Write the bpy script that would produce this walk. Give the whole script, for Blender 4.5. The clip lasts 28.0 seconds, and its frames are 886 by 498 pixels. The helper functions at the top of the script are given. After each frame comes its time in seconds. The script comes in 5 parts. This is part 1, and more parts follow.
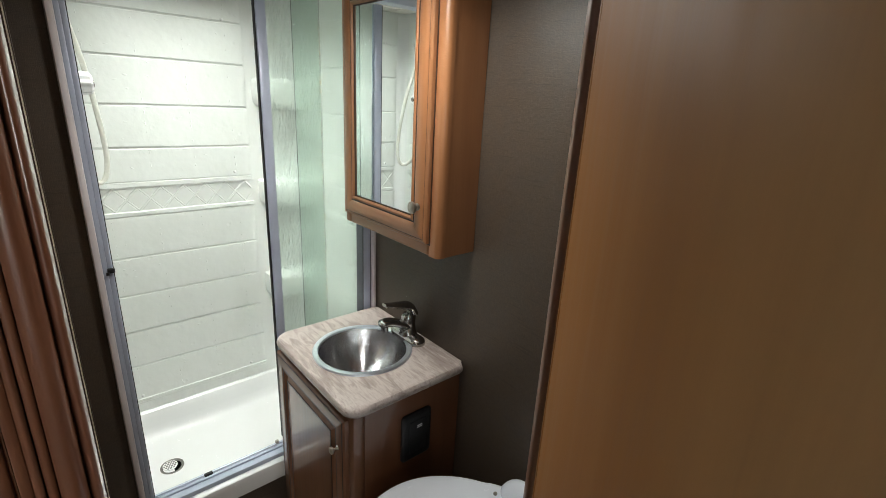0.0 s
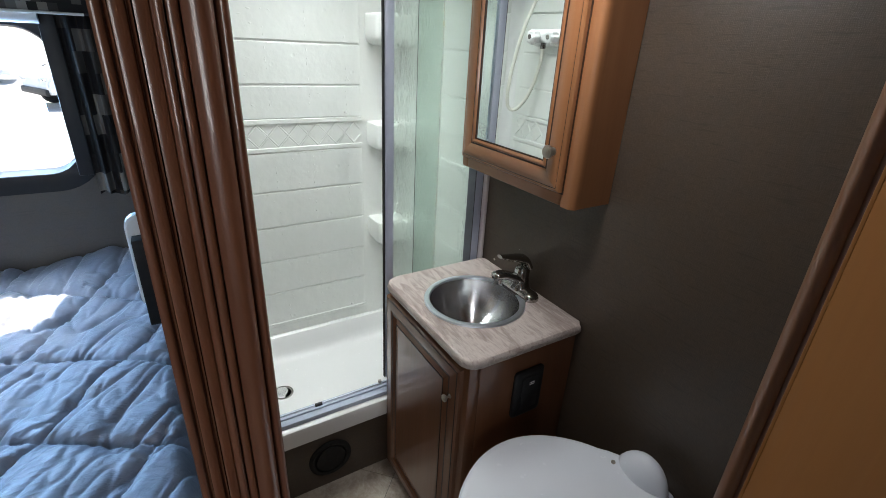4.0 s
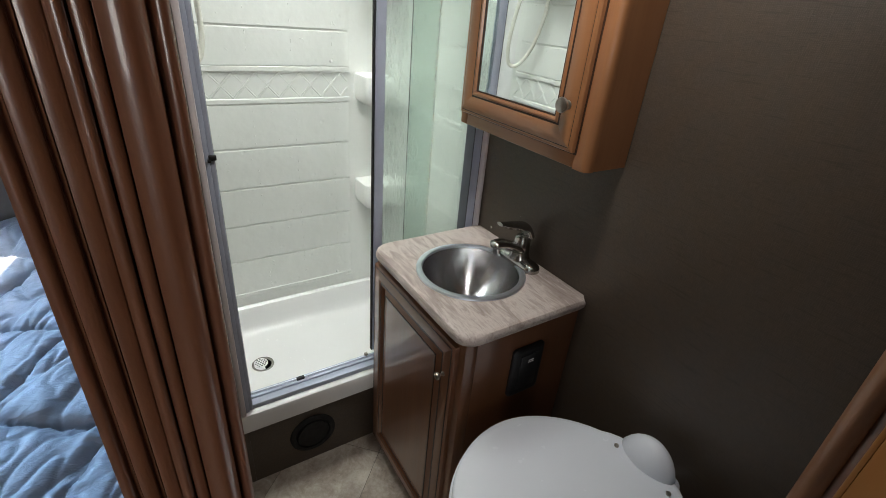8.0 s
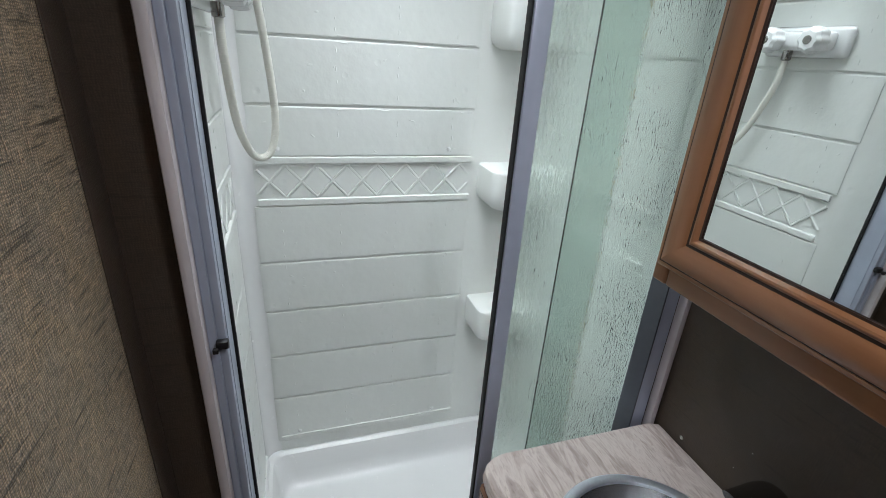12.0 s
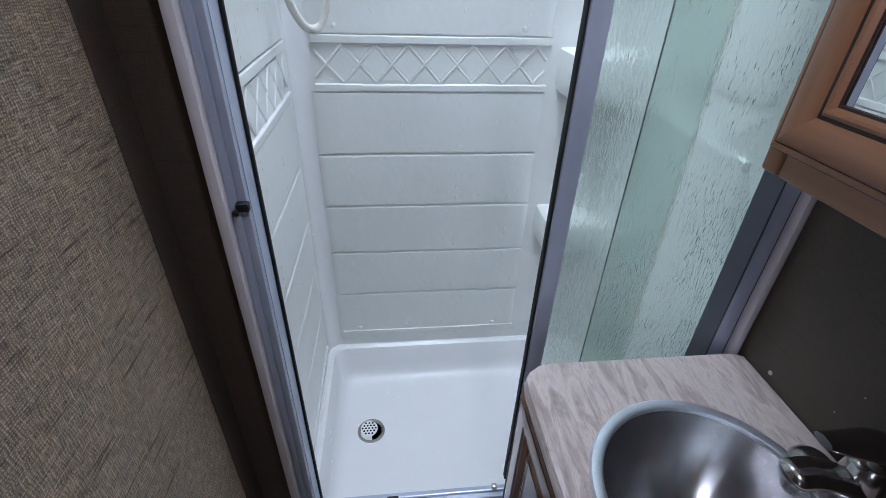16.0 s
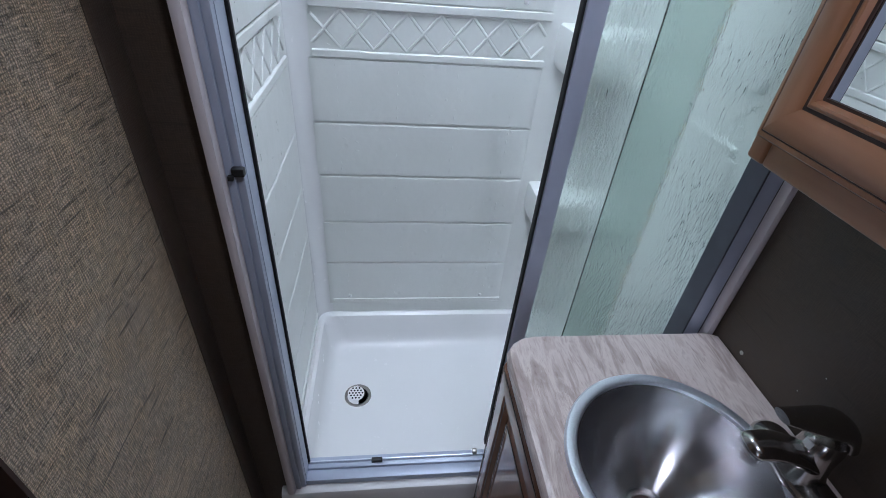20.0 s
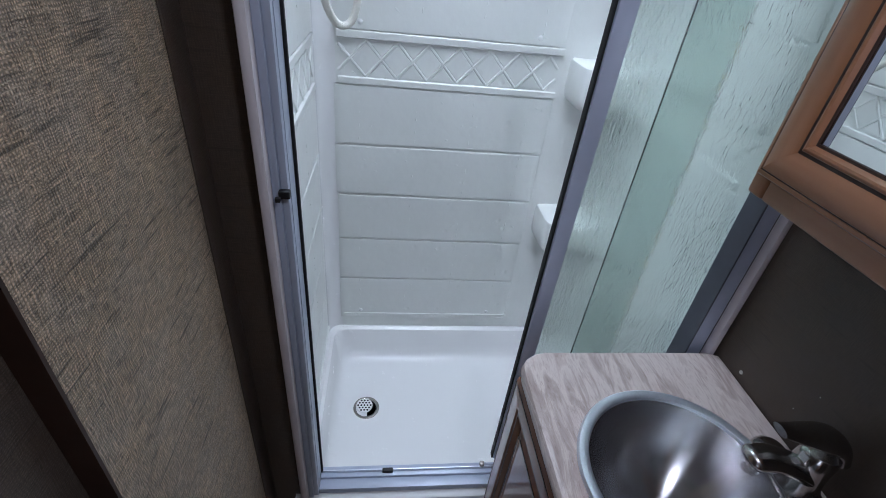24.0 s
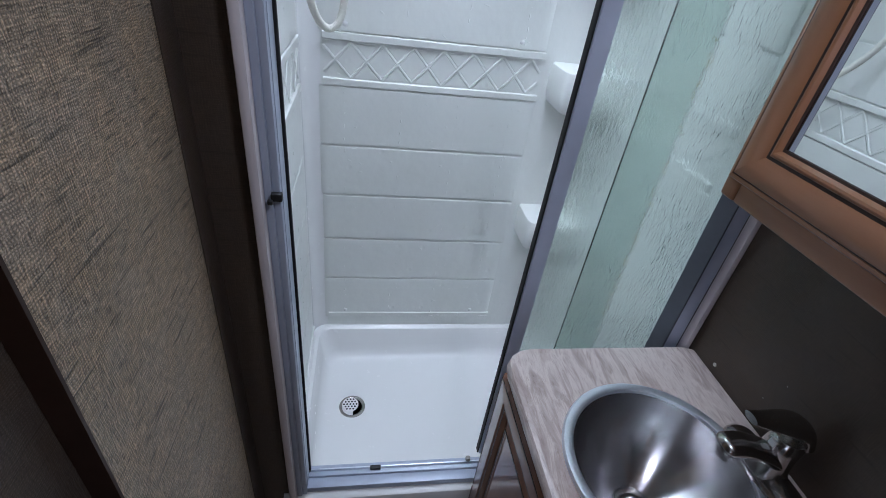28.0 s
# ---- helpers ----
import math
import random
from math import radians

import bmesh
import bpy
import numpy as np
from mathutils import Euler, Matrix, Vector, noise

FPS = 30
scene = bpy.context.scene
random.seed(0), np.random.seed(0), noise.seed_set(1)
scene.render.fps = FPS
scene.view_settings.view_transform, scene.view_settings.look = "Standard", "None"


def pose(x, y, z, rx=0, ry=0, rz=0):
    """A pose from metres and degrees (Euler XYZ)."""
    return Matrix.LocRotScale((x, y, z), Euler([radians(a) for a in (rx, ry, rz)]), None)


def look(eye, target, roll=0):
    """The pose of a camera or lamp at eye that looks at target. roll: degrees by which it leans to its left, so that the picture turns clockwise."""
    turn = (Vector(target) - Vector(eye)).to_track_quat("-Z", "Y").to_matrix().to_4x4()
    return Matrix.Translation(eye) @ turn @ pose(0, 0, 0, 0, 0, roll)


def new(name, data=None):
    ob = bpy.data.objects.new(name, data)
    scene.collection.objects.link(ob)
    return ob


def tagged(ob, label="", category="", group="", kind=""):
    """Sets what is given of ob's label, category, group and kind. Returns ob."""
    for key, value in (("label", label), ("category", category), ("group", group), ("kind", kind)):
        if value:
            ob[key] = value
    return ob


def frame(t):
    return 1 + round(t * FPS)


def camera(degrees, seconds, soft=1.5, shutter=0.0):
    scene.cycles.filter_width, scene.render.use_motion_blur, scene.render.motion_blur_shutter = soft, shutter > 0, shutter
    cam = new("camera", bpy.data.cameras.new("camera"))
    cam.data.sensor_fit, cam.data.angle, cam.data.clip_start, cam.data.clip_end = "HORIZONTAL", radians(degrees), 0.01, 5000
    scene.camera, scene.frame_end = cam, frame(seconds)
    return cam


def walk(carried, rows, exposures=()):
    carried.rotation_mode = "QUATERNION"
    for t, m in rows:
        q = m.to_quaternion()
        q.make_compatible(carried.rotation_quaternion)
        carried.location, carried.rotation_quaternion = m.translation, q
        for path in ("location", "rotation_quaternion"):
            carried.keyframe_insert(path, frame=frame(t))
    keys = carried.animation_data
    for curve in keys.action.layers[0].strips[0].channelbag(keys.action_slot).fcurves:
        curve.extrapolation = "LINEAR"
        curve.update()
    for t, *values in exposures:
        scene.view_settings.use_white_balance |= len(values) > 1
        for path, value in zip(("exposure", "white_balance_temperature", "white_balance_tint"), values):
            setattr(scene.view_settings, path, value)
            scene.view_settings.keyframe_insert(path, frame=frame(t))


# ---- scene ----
cam = camera(87.7, 28.0, 0.6)
PATH = [
    (0, (0.027, -0.009, 1.611), (1.286, 1.419, 0.997), 3.0),
    (0.5, (0.036, 0.103, 1.589), (1.247, 1.552, 0.931), 3.0),
    (1, (0.044, 0.117, 1.574), (1.21, 1.58, 0.868), 2.8),
    (1.5, (0.03, 0.106, 1.568), (1.152, 1.587, 0.828), 2.9),
    (2, (-0.012, 0.126, 1.574), (1.069, 1.624, 0.808), 3.0),
    (2.5, (-0.044, 0.129, 1.573), (0.996, 1.648, 0.791), 3.3),
    (3, (-0.048, 0.122, 1.584), (0.941, 1.66, 0.774), 2.7),
    (3.5, (-0.047, 0.124, 1.567), (0.925, 1.674, 0.758), 3.0),
    (5.5, (-0.02, 0.147, 1.558), (0.963, 1.665, 0.704), 3.5),
    (6, (-0.014, 0.153, 1.551), (0.976, 1.659, 0.684), 3.7),
    (6.5, (-0.003, 0.153, 1.546), (0.99, 1.648, 0.664), 3.9),
    (7, (-0.003, 0.172, 1.537), (0.989, 1.653, 0.631), 4.3),
    (7.5, (-0.008, 0.216, 1.511), (0.99, 1.682, 0.586), 4.8),
    (8, (-0.005, 0.23, 1.503), (0.995, 1.691, 0.572), 5.2),
    (8.5, (0.006, 0.227, 1.521), (0.994, 1.69, 0.58), 5.0),
    (9, (0.094, 0.163, 1.515), (1.091, 1.613, 0.564), 4.9),
    (9.5, (0.198, 0.128, 1.523), (1.206, 1.569, 0.57), 5.4),
    (10, (0.21, 0.302, 1.512), (1.181, 1.768, 0.56), 5.1),
    (10.5, (0.145, 0.497, 1.52), (1.003, 2.027, 0.559), 3.8),
    (11, (0.161, 0.626, 1.527), (0.907, 2.225, 0.586), 2.3),
    (11.2, (0.185, 0.685, 1.526), (0.889, 2.322, 0.618), 2.0),
    (11.4, (0.224, 0.751, 1.556), (0.856, 2.433, 0.68), 1.4),
    (11.5, (0.212, 0.8, 1.552), (0.867, 2.511, 0.748), 2.5),
    (13.5, (0.3, 0.775, 1.508), (0.683, 2.56, 0.689), 1.9),
    (14, (0.3, 0.777, 1.473), (0.633, 2.54, 0.588), 1.6),
    (14.5, (0.306, 0.79, 1.447), (0.597, 2.53, 0.505), 1.4),
    (15, (0.31, 0.797, 1.438), (0.554, 2.515, 0.444), 0.9),
    (15.5, (0.313, 0.825, 1.418), (0.526, 2.521, 0.38), 1.2),
    (16, (0.307, 0.83, 1.429), (0.511, 2.504, 0.353), 2.0),
    (16.5, (0.28, 0.815, 1.438), (0.474, 2.471, 0.333), 2.4),
    (17, (0.293, 0.81, 1.439), (0.481, 2.452, 0.313), 3.0),
    (17.5, (0.287, 0.821, 1.444), (0.476, 2.452, 0.302), 3.4),
    (18, (0.289, 0.816, 1.446), (0.486, 2.437, 0.291), 3.9),
    (18.5, (0.299, 0.816, 1.441), (0.507, 2.432, 0.282), 4.2),
    (19, (0.3, 0.815, 1.439), (0.516, 2.427, 0.275), 4.4),
    (19.5, (0.305, 0.814, 1.441), (0.534, 2.422, 0.275), 4.8),
    (20, (0.306, 0.817, 1.438), (0.546, 2.42, 0.266), 5.2),
    (20.5, (0.304, 0.816, 1.434), (0.551, 2.417, 0.262), 5.5),
    (21, (0.3, 0.816, 1.435), (0.549, 2.418, 0.265), 5.8),
    (21.5, (0.283, 0.818, 1.43), (0.53, 2.428, 0.269), 6.0),
    (22, (0.242, 0.802, 1.463), (0.488, 2.423, 0.318), 6.1),
    (22.5, (0.241, 0.78, 1.478), (0.494, 2.411, 0.349), 6.4),
    (24.5, (0.258, 0.784, 1.464), (0.515, 2.424, 0.35), 6.9),
    (25, (0.247, 0.794, 1.457), (0.508, 2.433, 0.341), 7.1),
    (25.5, (0.236, 0.792, 1.454), (0.504, 2.425, 0.33), 7.2),
    (26, (0.254, 0.788, 1.452), (0.528, 2.417, 0.324), 7.5),
    (26.5, (0.246, 0.79, 1.463), (0.539, 2.417, 0.337), 7.8),
    (27, (0.239, 0.774, 1.468), (0.553, 2.403, 0.351), 7.9),
    (27.5, (0.241, 0.763, 1.498), (0.567, 2.391, 0.382), 7.9),
    (28, (0.238, 0.769, 1.483), (0.581, 2.396, 0.371), 8.1),
]
# seconds, stops, kelvin, tint: the camera turns its picture cooler once it faces the shower
EXPOSURES = [(0.0, 1.85, 6900, 6), (1.0, 1.55, 6350, 8), (3.0, 1.5, 6500, 9), (6.5, 1.5, 6600, 9), (8.2, 1.5, 6900, 8), (9.0, 1.65, 7000, 7), (10.0, 1.62, 7000, 6), (10.5, 1.52, 6900, 7), (11.0, 1.36, 6850, 4), (11.5, 1.28, 6550, 7), (13.5, 1.0, 5650, 17), (15.5, 1.11, 5550, 16), (28.0, 1.02, 5530, 16)]
walk(cam, [(t, look(eye, target, roll)) for t, eye, target, roll in PATH],
     EXPOSURES)

# ---- world, sun, large lights ----
world = bpy.data.worlds.new("sky")
scene.world = world
world.use_nodes = True
wn = world.node_tree.nodes
wn.clear()
sky = wn.new("ShaderNodeTexSky")
sky.sky_type, sky.sun_disc = "NISHITA", False
sky.sun_elevation, sky.sun_rotation = radians(63.5), radians(22)
bg = wn.new("ShaderNodeBackground")
bg.inputs["Strength"].default_value = 0.12
wo = wn.new("ShaderNodeOutputWorld")
world.node_tree.links.new(sky.outputs[0], bg.inputs[0])
world.node_tree.links.new(bg.outputs[0], wo.inputs[0])

sun = new("sun", bpy.data.lights.new("sun", "SUN"))
sun.data.energy, sun.data.angle, sun.data.color = 5.0, radians(0.5), (1.0, 0.95, 0.88)
sun.matrix_world = look((0.85, 4.18, 5.0), (0.0, 2.11, 0.5))


def area(name, eye, target, sx, sy, watts, colour):
    lamp = new(name, bpy.data.lights.new(name, "AREA"))
    lamp.data.shape, lamp.data.size, lamp.data.size_y = "RECTANGLE", sx, sy
    lamp.data.energy, lamp.data.color = watts, colour
    lamp.matrix_world = look(eye, target)
    return lamp


# daylight through the shower's skylight and the bedroom window; passage lamp is added fill
skylight_lamp = area("skylight_daylight", (0.45, 1.71, 2.035), (0.45, 1.71, 0), 0.5, 0.34, 1.50, (0.92, 0.98, 1.0))
skylight_lamp.data.spread = radians(92)
area("bedroom_window_daylight", (-0.83, 2.06, 1.34), (-0.83, 0.0, 1.0), 1.0, 0.4, 8.5, (0.30, 0.58, 1.0))
area("passage_fill", (-0.95, -1.31, 1.42), (-0.85, 1.0, 1.1), 0.95, 0.55, 3.2, (0.97, 0.97, 1.0))
for bulb_y in (0.75, 0.85):
    dome_bulb = area("ceiling_light_bulb", (0.53, bulb_y, 1.882), (0.53, bulb_y, 0.0), 0.07, 0.07, 0.77, (0.97, 0.975, 1.0))
    dome_bulb.data.shape = "DISK"

# ---- materials ----


def material(name):
    m = bpy.data.materials.new(name)
    m.use_nodes = True
    b = m.node_tree.nodes["Principled BSDF"]
    return m, m.node_tree.nodes, m.node_tree.links, b


def coords(n, l, scale=(1, 1, 1), rot=(0, 0, 0)):
    tc = n.new("ShaderNodeTexCoord")
    mp = n.new("ShaderNodeMapping")
    mp.inputs["Scale"].default_value = scale
    mp.inputs["Rotation"].default_value = rot
    l.new(tc.outputs["Object"], mp.inputs["Vector"])
    return mp.outputs["Vector"]


def noise_node(n, l, vec, scale, detail=4, rough=0.55, dist=0.0):
    t = n.new("ShaderNodeTexNoise")
    t.inputs["Scale"].default_value, t.inputs["Detail"].default_value = scale, detail
    t.inputs["Roughness"].default_value, t.inputs["Distortion"].default_value = rough, dist
    l.new(vec, t.inputs["Vector"])
    return t.outputs["Fac"]


def ramp(n, l, fac, stops):
    r = n.new("ShaderNodeValToRGB")
    while len(r.color_ramp.elements) < len(stops):
        r.color_ramp.elements.new(0.5)
    for e, (p, c) in zip(r.color_ramp.elements, stops):
        e.position, e.color = p, (*c, 1)
    l.new(fac, r.inputs["Fac"])
    return r.outputs["Color"]


def math_node(n, l, op, a, b):
    m = n.new("ShaderNodeMath")
    m.operation = op
    for i, v in ((0, a), (1, b)):
        if isinstance(v, (int, float)):
            m.inputs[i].default_value = v
        else:
            l.new(v, m.inputs[i])
    return m.outputs[0]


def bump(n, l, b, height, strength, dist):
    u = n.new("ShaderNodeBump")
    u.inputs["Strength"].default_value, u.inputs["Distance"].default_value = strength, dist
    l.new(height, u.inputs["Height"])
    l.new(u.outputs["Normal"], b.inputs["Normal"])
    return u


def rough_range(n, l, b, fac, lo, hi):
    r = n.new("ShaderNodeMapRange")
    r.inputs["To Min"].default_value, r.inputs["To Max"].default_value = lo, hi
    l.new(fac, r.inputs["Value"])
    l.new(r.outputs["Result"], b.inputs["Roughness"])


def plain(name, colour, rough=0.5, metal=0.0, spread=0.12, scale=18, bumpy=0.0, coat=0.0):
    """A surface with slight mottling, uneven gloss and fine relief."""
    m, n, l, b = material(name)
    v = coords(n, l)
    f = noise_node(n, l, v, scale, 5)
    lo = tuple(c * (1 - spread) for c in colour)
    hi = tuple(min(1, c * (1 + spread)) for c in colour)
    l.new(ramp(n, l, f, [(0.3, lo), (0.7, hi)]), b.inputs["Base Color"])
    rough_range(n, l, b, noise_node(n, l, v, scale * 3, 3), max(0.02, rough * 0.8), min(1, rough * 1.2))
    b.inputs["Metallic"].default_value = metal
    b.inputs["Coat Weight"].default_value = coat
    if bumpy:
        bump(n, l, b, noise_node(n, l, v, scale * 12, 4), bumpy, 0.002)
    return m


def wood(name, dark, mid, light, along="z", rough=0.32, coat=0.35, fine=1.0, gloss=0.5):
    m, n, l, b = material(name)
    s = {"z": (9, 9, 0.8), "y": (9, 0.8, 9), "x": (0.8, 9, 9)}[along]
    v = coords(n, l, s)
    broad = noise_node(n, l, v, 2.2 * fine, 5, 0.6, 1.2)
    grain = noise_node(n, l, coords(n, l, tuple(k * 9 if k > 1 else k * 3 for k in s)), 2.0 * fine, 4, 0.7)
    mix = math_node(n, l, "ADD", math_node(n, l, "MULTIPLY", broad, 0.7), math_node(n, l, "MULTIPLY", grain, 0.3))
    l.new(ramp(n, l, mix, [(0.30, dark), (0.5, mid), (0.72, light)]), b.inputs["Base Color"])
    rough_range(n, l, b, grain, rough * 0.8, rough * 1.3)
    b.inputs["Coat Weight"].default_value, b.inputs["Coat Roughness"].default_value = coat, 0.05
    b.inputs["Specular IOR Level"].default_value = gloss
    bump(n, l, b, grain, 0.12, 0.001)
    return m


def wave_node(n, l, vec, axis, scale, wobble):
    w = n.new("ShaderNodeTexWave")
    w.wave_type, w.bands_direction, w.wave_profile = "BANDS", axis, "SIN"
    w.inputs["Scale"].default_value, w.inputs["Distortion"].default_value = scale, wobble
    w.inputs["Detail"].default_value, w.inputs["Detail Scale"].default_value = 2, 0.6
    l.new(vec, w.inputs["Vector"])
    return w.outputs["Fac"]


def wall_covering(name, base, relief, rough, low=0.4, high=2.2):
    """Dark vinyl with a woven linen relief: beaded threads both ways, slubs and short creases; a satin gloss."""
    m, n, l, b = material(name)
    tc = n.new("ShaderNodeTexCoord")
    sep, com = n.new("ShaderNodeSeparateXYZ"), n.new("ShaderNodeCombineXYZ")
    l.new(tc.outputs["Object"], sep.inputs[0])
    along = math_node(n, l, "ADD", sep.outputs["X"], sep.outputs["Y"])
    l.new(along, com.inputs["X"])
    l.new(sep.outputs["Z"], com.inputs["Z"])

    def stretched(sx, sz):
        mp = n.new("ShaderNodeMapping")
        mp.inputs["Scale"].default_value = (sx, 1, sz)
        l.new(com.outputs[0], mp.inputs["Vector"])
        return mp.outputs["Vector"]
    v = stretched(1, 1)
    weft = wave_node(n, l, v, "Z", 112, 10.0)
    warp = wave_node(n, l, v, "X", 100, 10.0)
    slubs = noise_node(n, l, stretched(60, 420), 1.0, 3, 0.55, 0.12)
    rises = noise_node(n, l, stretched(400, 60), 1.0, 3, 0.55, 0.12)
    creases = noise_node(n, l, stretched(11, 170), 1.0, 2, 0.5, 0.3)
    patch = noise_node(n, l, v, 7.0, 4, 0.6)
    tint = noise_node(n, l, v, 22.0, 2, 0.5)
    gap = n.new("ShaderNodeMapRange")
    gap.inputs["From Min"].default_value, gap.inputs["From Max"].default_value = 0.30, 0.40
    l.new(creases, gap.inputs["Value"])
    beads = math_node(n, l, "MULTIPLY", weft, warp)
    fibres = math_node(n, l, "MAXIMUM", slubs, rises)
    weave = math_node(n, l, "ADD", math_node(n, l, "MULTIPLY", beads, 0.20), math_node(n, l, "MULTIPLY", fibres, 0.86))
    threads = math_node(n, l, "MULTIPLY", weave, math_node(n, l, "ADD", math_node(n, l, "MULTIPLY", gap.outputs["Result"], 0.35), 0.65))
    mix = math_node(n, l, "ADD", math_node(n, l, "MULTIPLY", threads, 0.85), math_node(n, l, "MULTIPLY", patch, 0.15))
    tone = ramp(n, l, mix, [(0.36, tuple(c * low for c in base)), (0.50, base), (0.68, tuple(c * high for c in base))])
    cast = ramp(n, l, tint, [(0.40, (1.02, 1.0, 0.97)), (0.62, (0.97, 1.0, 1.05))])
    mx = n.new("ShaderNodeMix")
    mx.data_type, mx.blend_type = "RGBA", "MULTIPLY"
    mx.inputs["Factor"].default_value = 1.0
    l.new(tone, mx.inputs["A"])
    l.new(cast, mx.inputs["B"])
    l.new(mx.outputs["Result"], b.inputs["Base Color"])
    rough_range(n, l, b, patch, rough * 0.88, rough * 1.15)
    b.inputs["Specular IOR Level"].default_value = 0.5
    bump(n, l, b, threads, 1.0, relief)
    return m


def laminate():
    m, n, l, b = material("stone_streak_laminate")
    streak = noise_node(n, l, coords(n, l, (36, 6, 36)), 1.5, 7, 0.68, 0.9)
    blot = noise_node(n, l, coords(n, l, (3, 1.2, 3)), 4.0, 4, 0.6, 0.5)
    veins = noise_node(n, l, coords(n, l, (150, 26, 150)), 1.6, 4, 0.75, 0.5)
    mix = math_node(n, l, "ADD", math_node(n, l, "MULTIPLY", streak, 0.6), math_node(n, l, "MULTIPLY", blot, 0.4))
    col = ramp(n, l, mix, [(0.34, (0.300, 0.230, 0.202)), (0.45, (0.42, 0.345, 0.312)), (0.53, (0.60, 0.525, 0.485)), (0.60, (0.475, 0.392, 0.355)), (0.70, (0.350, 0.275, 0.242))])
    dark = ramp(n, l, veins, [(0.32, (0.45, 0.36, 0.31)), (0.44, (1, 1, 1))])
    mx = n.new("ShaderNodeMix")
    mx.data_type, mx.blend_type = "RGBA", "MULTIPLY"
    mx.inputs["Factor"].default_value = 0.45
    l.new(col, mx.inputs["A"])
    l.new(dark, mx.inputs["B"])
    l.new(mx.outputs["Result"], b.inputs["Base Color"])
    rough_range(n, l, b, veins, 0.30, 0.48)
    bump(n, l, b, veins, 0.25, 0.0006)
    return m


def shower_plastic():
    m, n, l, b = material("moulded_white_plastic")
    v = coords(n, l)
    big = noise_node(n, l, v, 7, 4, 0.5)
    l.new(ramp(n, l, big, [(0.3, (0.735, 0.75, 0.715)), (0.7, (0.76, 0.775, 0.745))]), b.inputs["Base Color"])
    rough_range(n, l, b, noise_node(n, l, v, 30, 3), 0.24, 0.40)
    low = noise_node(n, l, v, 26, 3, 0.5)
    chips = n.new("ShaderNodeTexVoronoi")
    chips.inputs["Scale"].default_value = 16
    l.new(v, chips.inputs["Vector"])
    chip = n.new("ShaderNodeMapRange")
    chip.inputs["From Max"].default_value = 0.14
    l.new(chips.outputs["Distance"], chip.inputs["Value"])
    h = math_node(n, l, "ADD", math_node(n, l, "MULTIPLY", low, 0.4), math_node(n, l, "MULTIPLY", chip.outputs["Result"], 0.25))
    bump(n, l, b, h, 0.75, 0.005)
    return m


def smooth_plastic(name, colour, rough):
    m, n, l, b = material(name)
    v = coords(n, l)
    f = noise_node(n, l, v, 12, 4)
    l.new(ramp(n, l, f, [(0.3, tuple(c * 0.985 for c in colour)), (0.7, colour)]), b.inputs["Base Color"])
    rough_range(n, l, b, noise_node(n, l, v, 40, 3), rough * 0.9, rough * 1.12)
    bump(n, l, b, noise_node(n, l, v, 18, 2), 0.03, 0.002)
    return m


def steel(name, colour, rough):
    m, n, l, b = material(name)
    b.inputs["Metallic"].default_value = 1.0
    f = noise_node(n, l, coords(n, l, (60, 60, 4)), 6, 4)
    l.new(ramp(n, l, f, [(0.3, tuple(c * 0.9 for c in colour)), (0.7, colour)]), b.inputs["Base Color"])
    rough_range(n, l, b, noise_node(n, l, coords(n, l), 30, 4), rough * 0.92, rough * 1.08)
    bump(n, l, b, f, 0.03, 0.0005)
    return m


def spun_steel():
    m, n, l, b = material("spun_stainless_steel")
    b.inputs["Metallic"].default_value = 1.0
    v = coords(n, l)
    l.new(ramp(n, l, noise_node(n, l, v, 5, 2), [(0.3, (0.53, 0.525, 0.535)), (0.7, (0.59, 0.585, 0.60))]), b.inputs["Base Color"])
    rough_range(n, l, b, noise_node(n, l, v, 14, 3), 0.21, 0.25)
    b.inputs["Anisotropic"].default_value, b.inputs["Anisotropic Rotation"].default_value = 1.0, 0.25
    tg = n.new("ShaderNodeTangent")
    tg.direction_type, tg.axis = "RADIAL", "Z"
    l.new(tg.outputs[0], b.inputs["Tangent"])
    return m


def rain_glass(name, across, stretch, depth_of_drops, rough):
    m, n, l, b = material(name)
    b.inputs["Base Color"].default_value = (0.79, 0.88, 0.835, 1)
    b.inputs["Transmission Weight"].default_value = 1.0
    b.inputs["Roughness"].default_value = rough
    b.inputs["IOR"].default_value = 1.45
    drops = noise_node(n, l, coords(n, l, (across, across, across * stretch)), 1.0, 1, 0.4, 0.4)
    patches = noise_node(n, l, coords(n, l, (9, 9, 6)), 1.0, 2, 0.5)
    depth = n.new("ShaderNodeMapRange")
    depth.inputs["From Min"].default_value, depth.inputs["From Max"].default_value = 0.36, 0.60
    depth.inputs["To Min"].default_value, depth.inputs["To Max"].default_value = 0.4, 1.0
    l.new(patches, depth.inputs["Value"])
    swell = n.new("ShaderNodeMapRange")
    swell.interpolation_type = "SMOOTHSTEP"
    swell.inputs["From Min"].default_value, swell.inputs["From Max"].default_value = 0.24, 0.76
    l.new(drops, swell.inputs["Value"])
    bump(n, l, b, math_node(n, l, "MULTIPLY", swell.outputs["Result"], depth.outputs["Result"]), 0.6, depth_of_drops)
    return m


def clear_glass(name, tint=(1, 1, 1), rough=0.0):
    m, n, l, b = material(name)
    b.inputs["Base Color"].default_value = (*tint, 1)
    b.inputs["Transmission Weight"].default_value = 1.0
    b.inputs["Roughness"].default_value = rough
    return m


def mirror_glass():
    m, n, l, b = material("mirror_glass")
    b.inputs["Base Color"].default_value = (0.86, 0.90, 0.89, 1)
    b.inputs["Metallic"].default_value = 1.0
    b.inputs["Roughness"].default_value = 0.015
    return m


